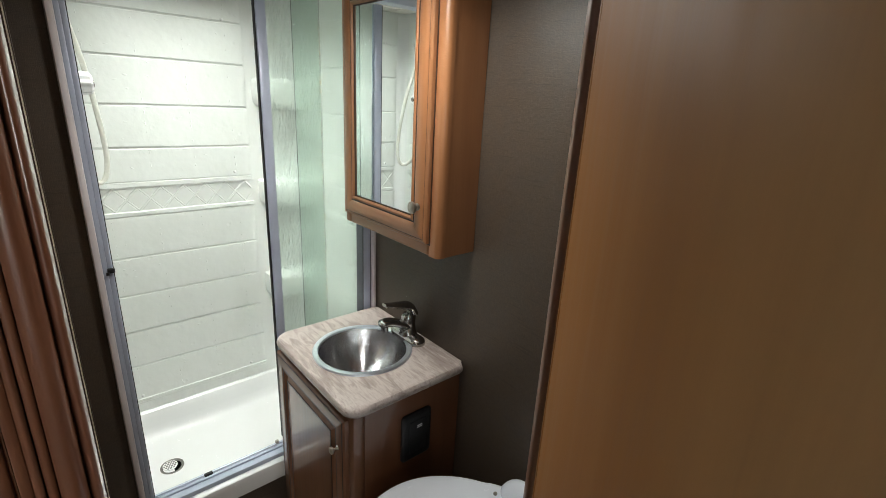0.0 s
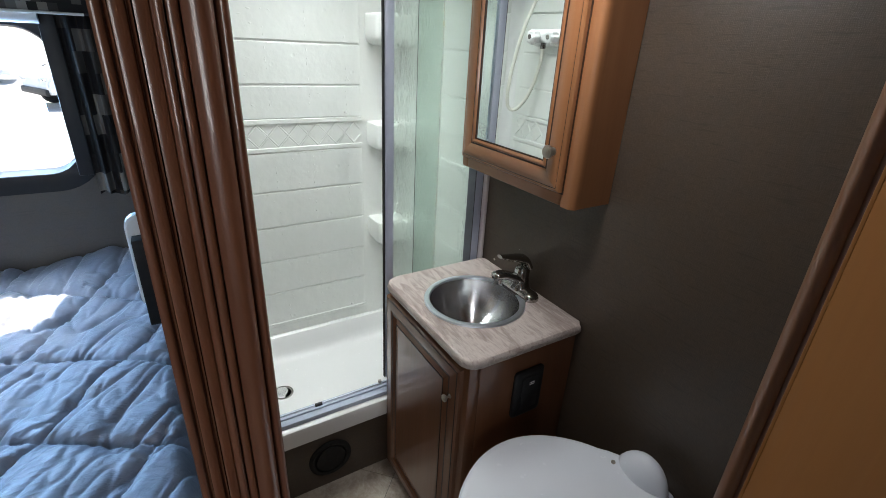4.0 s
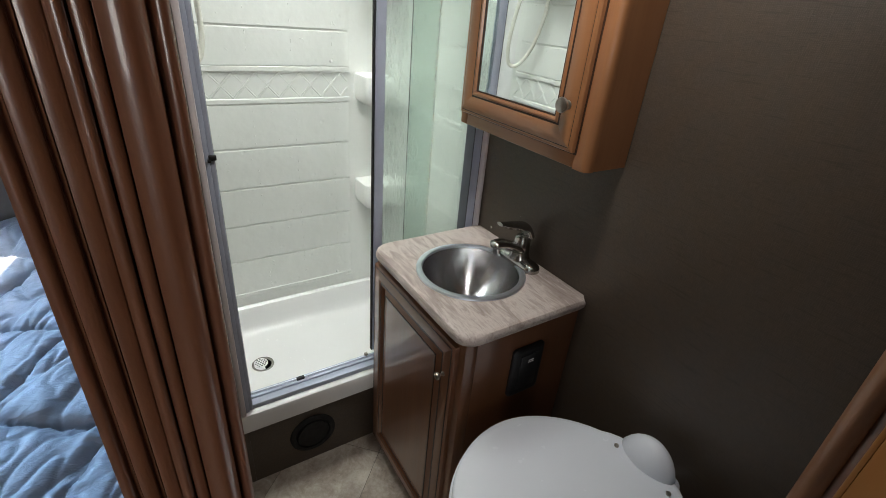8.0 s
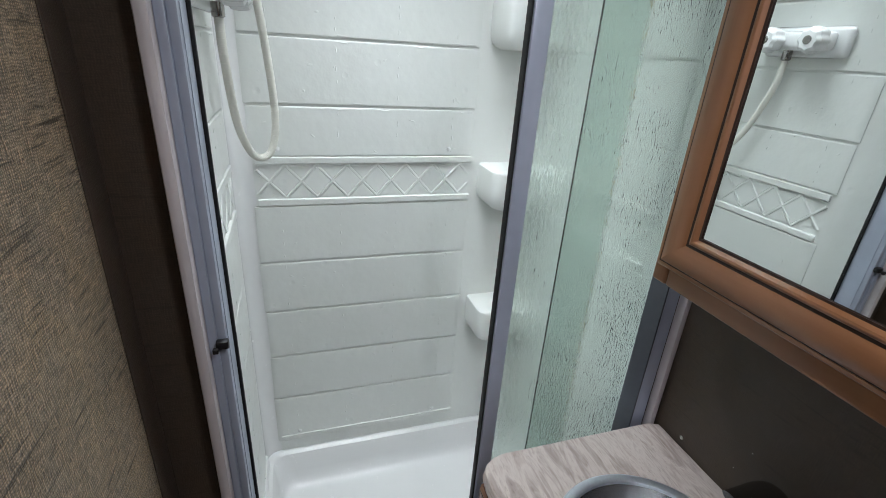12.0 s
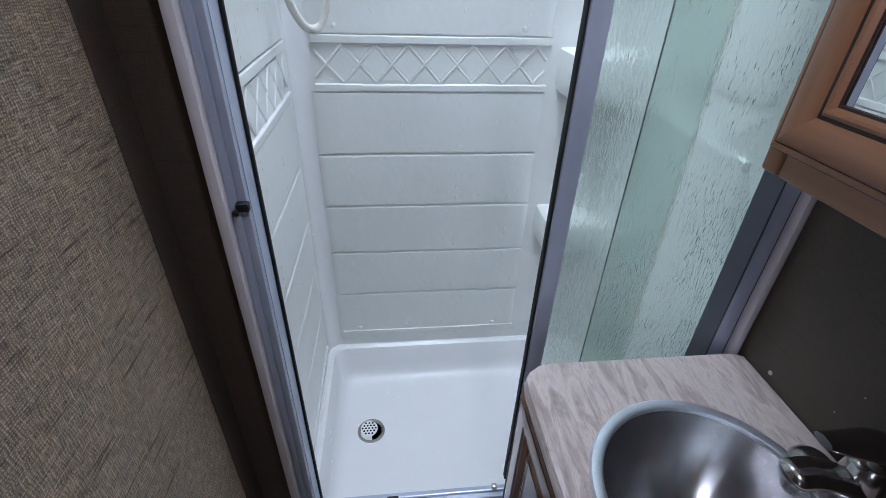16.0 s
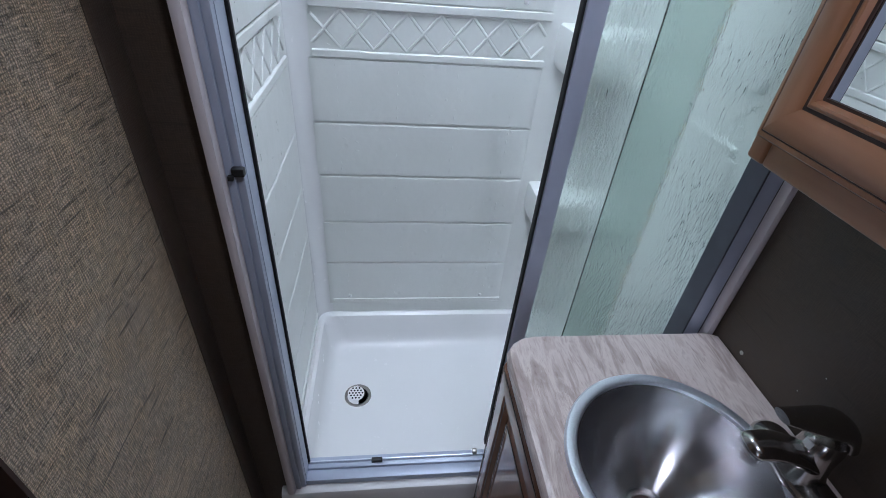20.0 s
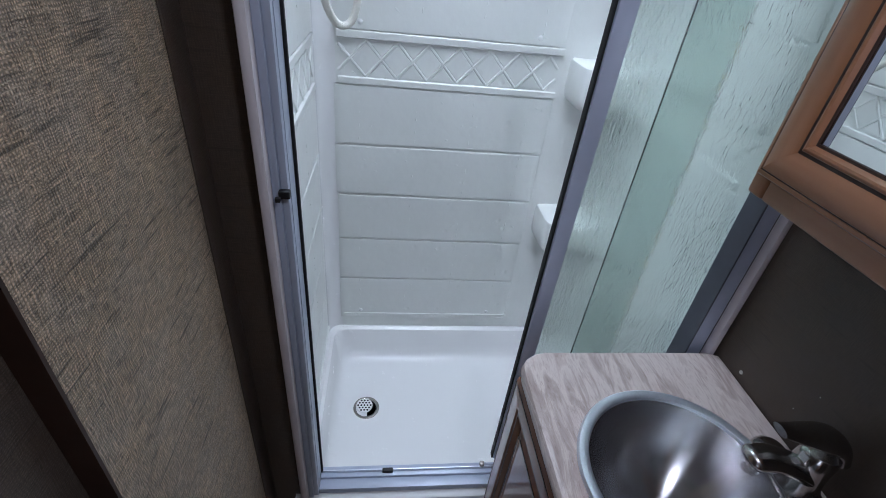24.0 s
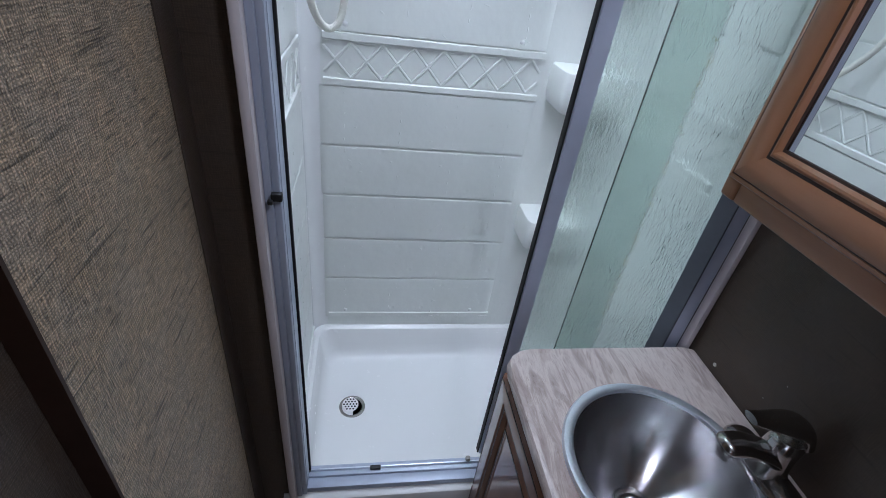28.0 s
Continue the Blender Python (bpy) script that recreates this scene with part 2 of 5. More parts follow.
def vinyl():
    m, n, l, b = material("stone_look_vinyl")
    v = coords(n, l)
    blot = noise_node(n, l, v, 9, 6, 0.7, 0.8)
    fine = noise_node(n, l, v, 60, 4, 0.7)
    info = n.new("ShaderNodeObjectInfo")
    mix = math_node(n, l, "ADD", math_node(n, l, "MULTIPLY", blot, 0.75), math_node(n, l, "MULTIPLY", fine, 0.25))
    mix = math_node(n, l, "ADD", mix, math_node(n, l, "MULTIPLY", math_node(n, l, "SUBTRACT", info.outputs["Random"], 0.5), 0.10))
    l.new(ramp(n, l, mix, [(0.34, (0.19, 0.145, 0.11)), (0.48, (0.33, 0.275, 0.225)), (0.60, (0.46, 0.405, 0.345)), (0.75, (0.56, 0.51, 0.45))]), b.inputs["Base Color"])
    rough_range(n, l, b, fine, 0.32, 0.5)
    bump(n, l, b, blot, 0.15, 0.003)
    return m


def satin():
    m, n, l, b = material("blue_grey_satin")
    v = coords(n, l)
    f = noise_node(n, l, v, 7, 5, 0.6)
    l.new(ramp(n, l, f, [(0.3, (0.215, 0.215, 0.245)), (0.7, (0.275, 0.275, 0.31))]), b.inputs["Base Color"])
    b.inputs["Sheen Weight"].default_value = 0.3
    rough_range(n, l, b, f, 0.34, 0.48)
    wrinkle = noise_node(n, l, coords(n, l, (12, 34, 12), (0, 0, 0.7)), 1.0, 4, 0.6, 1.0)
    bump(n, l, b, wrinkle, 0.5, 0.010)
    return m


def check_cloth():
    m, n, l, b = material("patchwork_check_cloth")
    v = coords(n, l)
    br = n.new("ShaderNodeTexBrick")
    br.offset, br.inputs["Scale"].default_value = 0.5, 1.0
    br.inputs["Brick Width"].default_value, br.inputs["Row Height"].default_value = 0.022, 0.062
    br.inputs["Mortar Size"].default_value = 0.0
    br.inputs["Color1"].default_value, br.inputs["Color2"].default_value = (0.010, 0.008, 0.007, 1), (0.52, 0.46, 0.40, 1)
    br.inputs["Bias"].default_value = -0.42
    sep = n.new("ShaderNodeSeparateXYZ")
    com = n.new("ShaderNodeCombineXYZ")
    l.new(v, sep.inputs[0])
    l.new(sep.outputs["X"], com.inputs["X"])
    l.new(sep.outputs["Z"], com.inputs["Y"])
    l.new(com.outputs[0], br.inputs["Vector"])
    l.new(br.outputs["Color"], b.inputs["Base Color"])
    b.inputs["Roughness"].default_value = 0.85
    bump(n, l, b, noise_node(n, l, v, 400, 3), 0.3, 0.001)
    return m


def concrete():
    m, n, l, b = material("pale_concrete")
    v = coords(n, l)
    l.new(ramp(n, l, noise_node(n, l, v, 0.6, 8, 0.7), [(0.3, (0.42, 0.41, 0.39)), (0.7, (0.55, 0.54, 0.51))]), b.inputs["Base Color"])
    b.inputs["Roughness"].default_value = 0.9
    bump(n, l, b, noise_node(n, l, v, 30, 5), 0.4, 0.01)
    return m


# one wall covering in two copies: light and shade sit in their base colours
LIT_PAPER = wall_covering("lit_linen_wall_covering", (0.325, 0.252, 0.172), 0.0024, 0.31, 0.30, 2.5)
SHADED_WALL = wall_covering("shaded_brown_wall_vinyl", (0.074, 0.054, 0.039), 0.0005, 0.42, 0.78, 1.28)
HONEY = (0.240, 0.098, 0.038), (0.285, 0.121, 0.050), (0.330, 0.148, 0.065)
CABINET_WOOD = wood("honey_maple", *HONEY, rough=0.34, coat=0.5, fine=0.6)
CABINET_WOOD_Y = wood("honey_maple_level", *HONEY, "y", rough=0.34, coat=0.5, fine=0.6)
TRIM_WOOD = wood("cherry_trim", (0.130, 0.050, 0.026), (0.168, 0.067, 0.035), (0.205, 0.085, 0.047), rough=0.34, coat=0.55, fine=0.4)
DOOR_WOOD = wood("golden_maple_veneer", (0.235, 0.096, 0.028), (0.272, 0.114, 0.034), (0.310, 0.134, 0.043), rough=0.52, coat=0.0, gloss=0.07, fine=0.45)
EDGE_WOOD = wood("red_brown_moulding", (0.190, 0.078, 0.034), (0.235, 0.100, 0.045), (0.280, 0.124, 0.058), rough=0.36, coat=0.3, fine=0.5)
EDGE_DARK = wood("dark_red_brown_moulding", (0.110, 0.032, 0.012), (0.130, 0.038, 0.014), (0.150, 0.046, 0.018), rough=0.36, coat=0.3, fine=0.5)
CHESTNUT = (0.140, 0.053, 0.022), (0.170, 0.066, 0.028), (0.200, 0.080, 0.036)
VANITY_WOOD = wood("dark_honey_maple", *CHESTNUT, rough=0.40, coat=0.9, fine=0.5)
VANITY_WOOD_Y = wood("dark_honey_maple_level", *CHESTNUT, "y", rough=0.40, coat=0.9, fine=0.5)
GLAZE = plain("dark_glaze", (0.035, 0.014, 0.007), 0.5)
LAMINATE = laminate()
SHOWER = shower_plastic()
PAN = smooth_plastic("gloss_white_pan", (0.80, 0.80, 0.79), 0.26)
TOILET_WHITE = smooth_plastic("white_toilet_plastic", (0.85, 0.88, 0.94), 0.26)
HOSE_WHITE = smooth_plastic("cream_hose_plastic", (0.72, 0.71, 0.64), 0.35)
ALUMINIUM = plain("grey_painted_aluminium", (0.45, 0.495, 0.60), 0.36, 0.1, 0.05)
STAINLESS = spun_steel()
RIM_STEEL = steel("stainless_rim", (0.86, 0.90, 0.97), 0.36)
CHROME = steel("brushed_nickel", (0.42, 0.40, 0.38), 0.18)
PEWTER = steel("pewter", (0.45, 0.42, 0.38), 0.30)
BLACK = plain("black_plastic", (0.010, 0.010, 0.011), 0.5)
RUBBER = plain("black_rubber", (0.007, 0.007, 0.007), 0.75)
WHITE_TRIM = plain("white_vinyl_trim", (0.70, 0.65, 0.66), 0.5, spread=0.06)
RAIN = rain_glass("rain_glass", 330, 0.16, 0.00094, 0.085)
RAIN_FIXED = rain_glass("short_rain_glass", 330, 0.22, 0.00100, 0.10)
CLEAR = clear_glass("clear_window_glass")
ACRYLIC = clear_glass("clear_acrylic", (0.97, 0.98, 0.98), 0.05)
MIRROR = mirror_glass()
VINYL = vinyl()
SATIN = satin()
CHECK = check_cloth()
CONCRETE = concrete()
CEILING = plain("white_ceiling_panel", (0.62, 0.60, 0.55), 0.6, spread=0.05, bumpy=0.1)
GREY_VINYL = wall_covering("taupe_wall_vinyl", (0.115, 0.098, 0.082), 0.0003, 0.36, 0.9, 1.12)
VEHICLE_WHITE = plain("white_vehicle_paint", (0.78, 0.79, 0.8), 0.3, spread=0.04)
# the linen covering again on a lower base, which paints this section's shade
SHADED_PANEL = wall_covering("shaded_linen_panel", (0.066, 0.048, 0.034), 0.0008, 0.50, 0.6, 1.6)
MARK = plain("white_marking", (0.75, 0.75, 0.75), 0.5)
DARK_FACING = plain("dark_grey_facing", (0.075, 0.078, 0.095), 0.45)
SEAT_TAN = plain("cream_caulk", (0.66, 0.65, 0.60), 0.5)
STAIN = plain("ochre_lime_stain", (0.48, 0.42, 0.27), 0.7, spread=0.3, scale=60)

# ---- building helpers ----


def finish(name, bm, mat, smooth=True, angle=38):
    me = bpy.data.meshes.new(name)
    bmesh.ops.recalc_face_normals(bm, faces=bm.faces)
    if smooth:
        for f in bm.faces:
            f.smooth = True
        for e in bm.edges:
            if len(e.link_faces) == 2 and e.calc_face_angle(0) > radians(angle):
                e.smooth = False
    bm.to_mesh(me)
    bm.free()
    me.materials.append(mat)
    return me


def part(name, bm, mat, parent=None, label="", angle=38):
    ob = new(name, finish(name, bm, mat, angle=angle))
    if parent:
        ob.parent = parent
    if label:
        ob["label"] = label
    return ob


def empty(name, at, label, category, group="", kind=""):
    ob = new(name)
    ob.empty_display_size = 0.05
    ob.matrix_basis = Matrix.Translation(at)
    tagged(ob, label, category, group, kind)
    return ob


def under(ob, parent):
    """Hang a part built in world coordinates under an empty."""
    ob.parent = parent
    m = parent.matrix_basis.copy()
    up = parent.parent
    while up:
        m = up.matrix_basis @ parent.matrix_parent_inverse @ m
        parent, up = up, up.parent
    ob.matrix_parent_inverse = m.inverted()
    return ob


def piece(name, bm, mat, parent, label="", angle=38):
    return under(part(name, bm, mat, None, label, angle), parent)


def box(x0, x1, y0, y1, z0, z1, r=0.0, seg=2, bm=None):
    bm = bm or bmesh.new()
    vs = [bm.verts.new((x, y, z)) for x in (x0, x1) for y in (y0, y1) for z in (z0, z1)]
    for q in ((0, 1, 3, 2), (4, 6, 7, 5), (0, 4, 5, 1), (2, 3, 7, 6), (0, 2, 6, 4), (1, 5, 7, 3)):
        bm.faces.new([vs[i] for i in q])
    if r:
        es = list({e for v in vs for e in v.link_edges})
        bmesh.ops.bevel(bm, geom=es, offset=r, segments=seg, profile=0.5, affect="EDGES")
    return bm


def loft(loops, closed=True, cap0=False, cap1=False, bm=None):
    bm = bm or bmesh.new()
    rings = [[bm.verts.new(p) for p in lp] for lp in loops]
    k = len(rings[0])
    for a, b in zip(rings, rings[1:]):
        for i in range(k if closed else k - 1):
            j = (i + 1) % k
            bm.faces.new((a[i], a[j], b[j], b[i]))
    if cap0:
        bm.faces.new(rings[0])
    if cap1:
        bm.faces.new(rings[-1])
    return bm


def prism(poly, place, a, b, bm=None):
    """poly: 2D outline; place(u, v, w) gives the point; extruded from w = a to b."""
    return loft([[place(u, v, w) for u, v in poly] for w in (a, b)], True, True, True, bm)


def round_rect(x0, x1, y0, y1, r, seg=6):
    """r: one radius, or four (x1y1, x0y1, x0y0, x1y0)."""
    rs = r if isinstance(r, (list, tuple)) else (r,) * 4
    out = []
    for (cx, cy, sx, sy, a0), q in zip(((x1, y1, -1, -1, 0), (x0, y1, 1, -1, 90), (x0, y0, 1, 1, 180), (x1, y0, -1, 1, 270)), rs):
        for i in range(seg + 1):
            a = radians(a0 + 90 * i / seg)
            out.append((cx + sx * q + q * math.cos(a), cy + sy * q + q * math.sin(a)))
    return out


def lathe(profile, m, k=40, bm=None, caps=True):
    """profile: (radius, height) pairs, turned about the local z axis of the pose m."""
    loops = [[m @ Vector((r * math.cos(2 * math.pi * i / k), r * math.sin(2 * math.pi * i / k), h)) for i in range(k)] for r, h in profile]
    return loft(loops, True, caps and profile[0][0] > 1e-5, caps and profile[-1][0] > 1e-5, bm)


def smooth_path(points, n=10):
    pts = [Vector(p) for p in points]
    pts = [pts[0] * 2 - pts[1]] + pts + [pts[-1] * 2 - pts[-2]]
    out = []
    for i in range(1, len(pts) - 2):
        p0, p1, p2, p3 = pts[i - 1:i + 3]
        for k in range(n):
            t = k / n
            out.append(0.5 * (2 * p1 + (p2 - p0) * t + (2 * p0 - 5 * p1 + 4 * p2 - p3) * t * t + (3 * p1 - p0 - 3 * p2 + p3) * t ** 3))
    out.append(pts[-2])
    return out


def tube(path, radius, k=12, bm=None):
    """radius: a number, or a list with one for each point."""
    loops, side = [], None
    for i, p in enumerate(path):
        d = (path[min(i + 1, len(path) - 1)] - path[max(i - 1, 0)]).normalized()
        if side is None:
            side = d.cross(Vector((0.3, 0.2, 1))).normalized()
        side = (side - d * side.dot(d)).normalized()
        up = d.cross(side)
        r = radius if isinstance(radius, float) else radius[i]
        loops.append([p + r * (math.cos(2 * math.pi * j / k) * side + math.sin(2 * math.pi * j / k) * up) for j in range(k)])
    return loft(loops, True, True, True, bm)


def structure(name, bm, mat, label, category):
    return tagged(part(name, bm, mat), label, category, "", "structure")


def framed(name_prefix, parent, place, u0, u1, v0, v1, profile, mat_u, mat_v, back=0.0):
    """Four mitred members round the rectangle; profile: (inset, height) pairs; place(u, v, h) gives the point."""
    rects = [[(u0 + d, v0 + d), (u1 - d, v0 + d), (u1 - d, v1 - d), (u0 + d, v1 - d)] for d, h in profile]
    for s, (nm, mt) in enumerate((("rail", mat_u), ("stile", mat_v), ("rail", mat_u), ("stile", mat_v))):
        bm = bmesh.new()
        a, b = s, (s + 1) % 4
        ends = []
        for c in (a, b):
            line = [place(*rects[i][c], profile[i][1]) for i in range(len(profile))]
            line.append(place(*rects[-1][c], back))
            line.append(place(*rects[0][c], back))
            ends.append(line)
        loft(ends, True, True, True, bm)
        piece(name_prefix + nm, bm, mt, parent, angle=25)

# ---- the setting ----
FRONT_Y = 1.388      # wall under and beside the shower door
RIGHT_X = 0.915      # outer wall of the bathroom
BACK_Y = 2.03        # outer wall behind bed and shower
TOP_Z = 1.99
NEAR_Y = -1.3
FAR_X = -2.05

structure("floor_base", box(FAR_X - 0.1, 1.05, NEAR_Y - 0.1, 2.15, -0.06, -0.004), GLAZE, "dark subfloor under the vinyl floor", "floor")
structure("wall_outer", box(RIGHT_X, RIGHT_X + 0.05, NEAR_Y, BACK_Y, 0, TOP_Z), SHADED_WALL, "brown wall covering on the outer wall, in its shaded copy", "wall")
wall_partition = structure("wall_partition", box(-0.054, -0.0065, 0.585, 1.034, 0, TOP_Z), SHADED_PANEL, "linen-textured partition panel beside the bed, shade painted into its colour", "wall")
structure("wall_partition_step", box(-0.054, 0.0175, 1.0342, 1.43, 0, TOP_Z), LIT_PAPER, "linen-textured wall section, proud of its neighbour, in the lit copy of the covering", "wall")
# added strip: the wall's darkening towards the corner is put into its colour
structure("corner_shade", box(0.0177, 0.0200, 1.334, FRONT_Y - 0.0005, 0, TOP_Z, 0.001), SHADED_WALL, "added dark strip that paints the shade in the wall corner", "trim")
# the step turns away from the shower; a dark strip paints that shade
structure("step_shade", box(-0.0060, 0.0175, 1.0302, 1.0340, 0, TOP_Z), GLAZE, "dark strip that paints the shade on the proud wall section's step", "trim")
structure("wall_bed_side", box(-0.0615, -0.0545, 0.585, BACK_Y, 0, TOP_Z), GREY_VINYL, "taupe wall covering beside the bed", "wall")
structure("wall_beside_shower", box(0.018, 0.098, FRONT_Y, 1.43, 0, TOP_Z), SHADED_WALL, "narrow brown wall strip beside the shower door, in the shaded copy of the covering", "wall")
structure("wall_under_shower", box(0.0985, RIGHT_X, FRONT_Y, 1.43, 0, 0.262), SHADED_WALL, "dark brown riser under the shower curb", "wall")
structure("wall_over_shower", box(0.0985, RIGHT_X, FRONT_Y, 1.43, 1.945, TOP_Z), SHADED_WALL, "dark brown strip over the shower door", "wall")
structure("wall_near", box(0.044, RIGHT_X, -0.23, -0.18, 0, TOP_Z), SHADED_WALL, "dark brown wall behind the open door", "wall")
structure("wall_passage", box(-0.0545, -0.0065, NEAR_Y, -0.18, 0, TOP_Z), LIT_PAPER, "dark taupe linen-textured wall along the passage", "wall")
structure("wall_side", box(FAR_X - 0.05, FAR_X, NEAR_Y, 2.08, 0, TOP_Z), GREY_VINYL, "plain taupe side wall beyond the bed", "wall")


def wall_with_hole(name, place, u0, u1, v0, v1, hole, mat, depth, label, r=0.09):
    """A wall with a rounded opening through it; place(u, v, w)."""
    h = round_rect(*hole, r, 6)
    outer = [c for c in ((u1, v1), (u0, v1), (u0, v0), (u1, v0)) for _ in range(7)]
    bm = loft([[place(*p, 0) for p in outer], [place(*p, 0) for p in h], [place(*p, depth) for p in h], [place(*p, depth) for p in outer]])
    return structure(name, bm, mat, label, "wall")


WIN = (-1.42, -0.266, 1.112, 1.556)
wall_with_hole("wall_back", lambda u, v, w: (u, BACK_Y + w, v), FAR_X, 1.0, 0, TOP_Z, WIN, GREY_VINYL, 0.05, "taupe wall with a rounded window over the bed")
# unseen opening behind the camera, added for the passage fill lamp
FILL_WIN = (-1.45, -0.45, 1.12, 1.72)
wall_with_hole("wall_end", lambda u, v, w: (u, NEAR_Y - w, v), FAR_X - 0.05, 1.0, 0, TOP_Z, FILL_WIN, GREY_VINYL, 0.05, "taupe end wall of the passage with a rounded opening added for fill light")
SKY = (0.18, 0.72, 1.52, 1.90)
shower_ceiling = wall_with_hole("ceiling_shower", lambda u, v, w: (u, v, TOP_Z + w), FAR_X - 0.05, 1.0, 1.41, 2.08, SKY, CEILING, 0.06, "off-white ceiling with a skylight over the shower", 0.03)
shower_ceiling["category"] = "ceiling"
structure("ceiling", box(FAR_X - 0.05, 1.0, NEAR_Y - 0.05, 1.4095, TOP_Z, TOP_Z + 0.06), CEILING, "off-white ceiling panel", "ceiling")


def window(name, hole, place, label, group=""):
    """A rounded black-framed window."""
    w = empty(name, place((hole[0] + hole[1]) / 2, hole[2], 0), label, "window", group, "structure")
    for nm, mt, prof in (("window_frame", BLACK, [(-0.056, 0.0), (-0.055, -0.010), (-0.020, -0.018), (0.004, -0.012), (0.010, 0.012), (0.010, 0.05), (-0.002, 0.052)]),):
        loops = [[place(u, v, h) for u, v in round_rect(hole[0] + d, hole[1] - d, hole[2] + d, hole[3] - d, 0.095 - d * 0.8, 8)] for d, h in prof]
        piece(nm, loft(loops), mt, w, "black rounded window frame")
    pane = piece("pane", loft([[place(u, v, h) for u, v in round_rect(hole[0] + 0.008, hole[1] - 0.008, hole[2] + 0.008, hole[3] - 0.008, 0.085, 8)] for h in (0.030, 0.034)], True, True, True), CLEAR, w)
    pane.visible_shadow = False
    return w


window("window_1", WIN, lambda u, v, h: (u, BACK_Y + h, v), "window with rounded corners and a black frame over the bed")
# the second one is never in view; it only goes with the fill
window("fill_window", FILL_WIN, lambda u, v, h: (u, NEAR_Y - h, v), "unseen window with rounded corners and a black frame, added to go with the fill light")
dome = empty("skylight", (0.45, 1.71, TOP_Z + 0.06), "domed white skylight over the shower", "skylight", "", "structure")
piece("skylight_dome", loft([[(u, v, TOP_Z + h) for u, v in round_rect(SKY[0] - 0.03 + d, SKY[1] + 0.03 - d, SKY[2] - 0.03 + d, SKY[3] + 0.03 - d, 0.06, 6)] for d, h in ((0, 0.061), (0, 0.08), (0.02, 0.11), (0.08, 0.14), (0.15, 0.15))], True, False, True), PAN, dome)

lamp = empty("ceiling_light", (0.53, 0.80, TOP_Z), "double-dome ceiling lamp with clear lenses", "ceiling lamp")
piece("base", box(0.47, 0.59, 0.685, 0.915, TOP_Z - 0.018, TOP_Z, 0.006), PAN, lamp)
for ly in (0.75, 0.85):
    piece("lens", lathe([(0.044, -0.0185), (0.046, -0.050), (0.042, -0.078), (0.038, -0.096), (0.0, -0.104)], Matrix.Translation((0.53, ly, TOP_Z)), 28), ACRYLIC, lamp).visible_shadow = False

# ---- doorway ----
casing = empty("door_casing", (-0.02, 0.55, 0), "dark cherry wood door casing with ridged moulding", "door casing", "", "structure")
AX, AY, BX, BY = -0.0640, 0.507, 0.0205, 0.536     # the moulding's face, from the bed side to the bathroom side
LEN = math.hypot(BX - AX, BY - AY)
UX, UY = (BX - AX) / LEN, (BY - AY) / LEN


def ridge(name, s0, s1, hgt, crown, mat, label=""):
    pts = []
    for i in range(13):
        t = i / 12
        s = s0 + (s1 - s0) * t
        swell = 0.004 - 0.009 * (max(0.0, s - 0.55) / 0.45) ** 1.3
        pts.append((s, swell + hgt + crown * max(0.0, math.sin(math.pi * t)) ** 0.7))
    pts += [(s1, -0.03), (s0, -0.03)]
    piece(name, prism(pts, lambda s, h, z: (AX + UX * s * LEN + (UY * h if h > -0.02 else 0), AY + UY * s * LEN - UX * h, z), 0, TOP_Z), mat, casing, label)


for kind, s0, s1, hgt, crown in (("bead", 0.0, 0.085, -0.011, 0.0025), ("cove", 0.085, 0.115, -0.010, -0.003), ("flat", 0.115, 0.225, -0.0085, 0.0018), ("cove", 0.225, 0.255, -0.006, -0.0035),
                                 ("flat", 0.255, 0.365, -0.003, 0.0015), ("bead", 0.365, 0.455, -0.002, 0.0040), ("groove_strip", 0.455, 0.472, -0.007, 0.0), ("bead", 0.472, 0.570, -0.003, 0.0025),
                                 ("crown", 0.570, 0.850, 0.000, 0.0105), ("cove", 0.850, 0.885, 0.000, -0.004), ("bead", 0.885, 1.0, 0.000, 0.0045)):
    ridge(kind, s0, s1, hgt, crown, GLAZE if kind == "groove_strip" else TRIM_WOOD)
piece("jamb_board", box(-0.0540, -0.0075, 0.560, 0.584, 0, TOP_Z), TRIM_WOOD, casing)
piece("jamb_lip", box(-0.0062, 0.0165, 0.565, 0.585, 0, TOP_Z, 0.004), TRIM_WOOD, casing)

# open door, hinged near the passage
HX, HY, DX, DY = 0.064, -0.150, 0.451, 0.279
DL = math.hypot(DX - HX, DY - HY)
door_angle = math.atan2(DY - HY, DX - HX)
door = empty("door_1", (HX, HY, 0), "golden maple bathroom door standing half open", "door", "", "structure")
door.matrix_basis = Matrix.Translation((HX, HY, 0)) @ Matrix.Rotation(door_angle, 4, "Z")


def door_part(name, bm, mat, label=""):
    ob = part(name, bm, mat, door, label)
    return ob


door_part("leaf", box(0.0, DL - 0.043, -0.030, -0.0015, 0.02, 1.90, 0.001), DOOR_WOOD)
door_part("edge_moulding", prism([(DL - 0.027, -0.036), (DL - 0.004, -0.033), (DL, -0.024), (DL, -0.009), (DL - 0.002, -0.002), (DL - 0.006, 0.002), (DL - 0.012, 0.0036), (DL - 0.019, 0.0034), (DL - 0.024, 0.0016), (DL - 0.027, -0.003)],
          lambda u, v, w: (u, v, w), 0.02, 1.90), EDGE_WOOD, "rounded reddish-brown edge moulding")
door_part("edge_groove", box(DL - 0.0365, DL - 0.027, -0.031, -0.0042, 0.02, 1.90), EDGE_DARK, "dark red-brown groove")
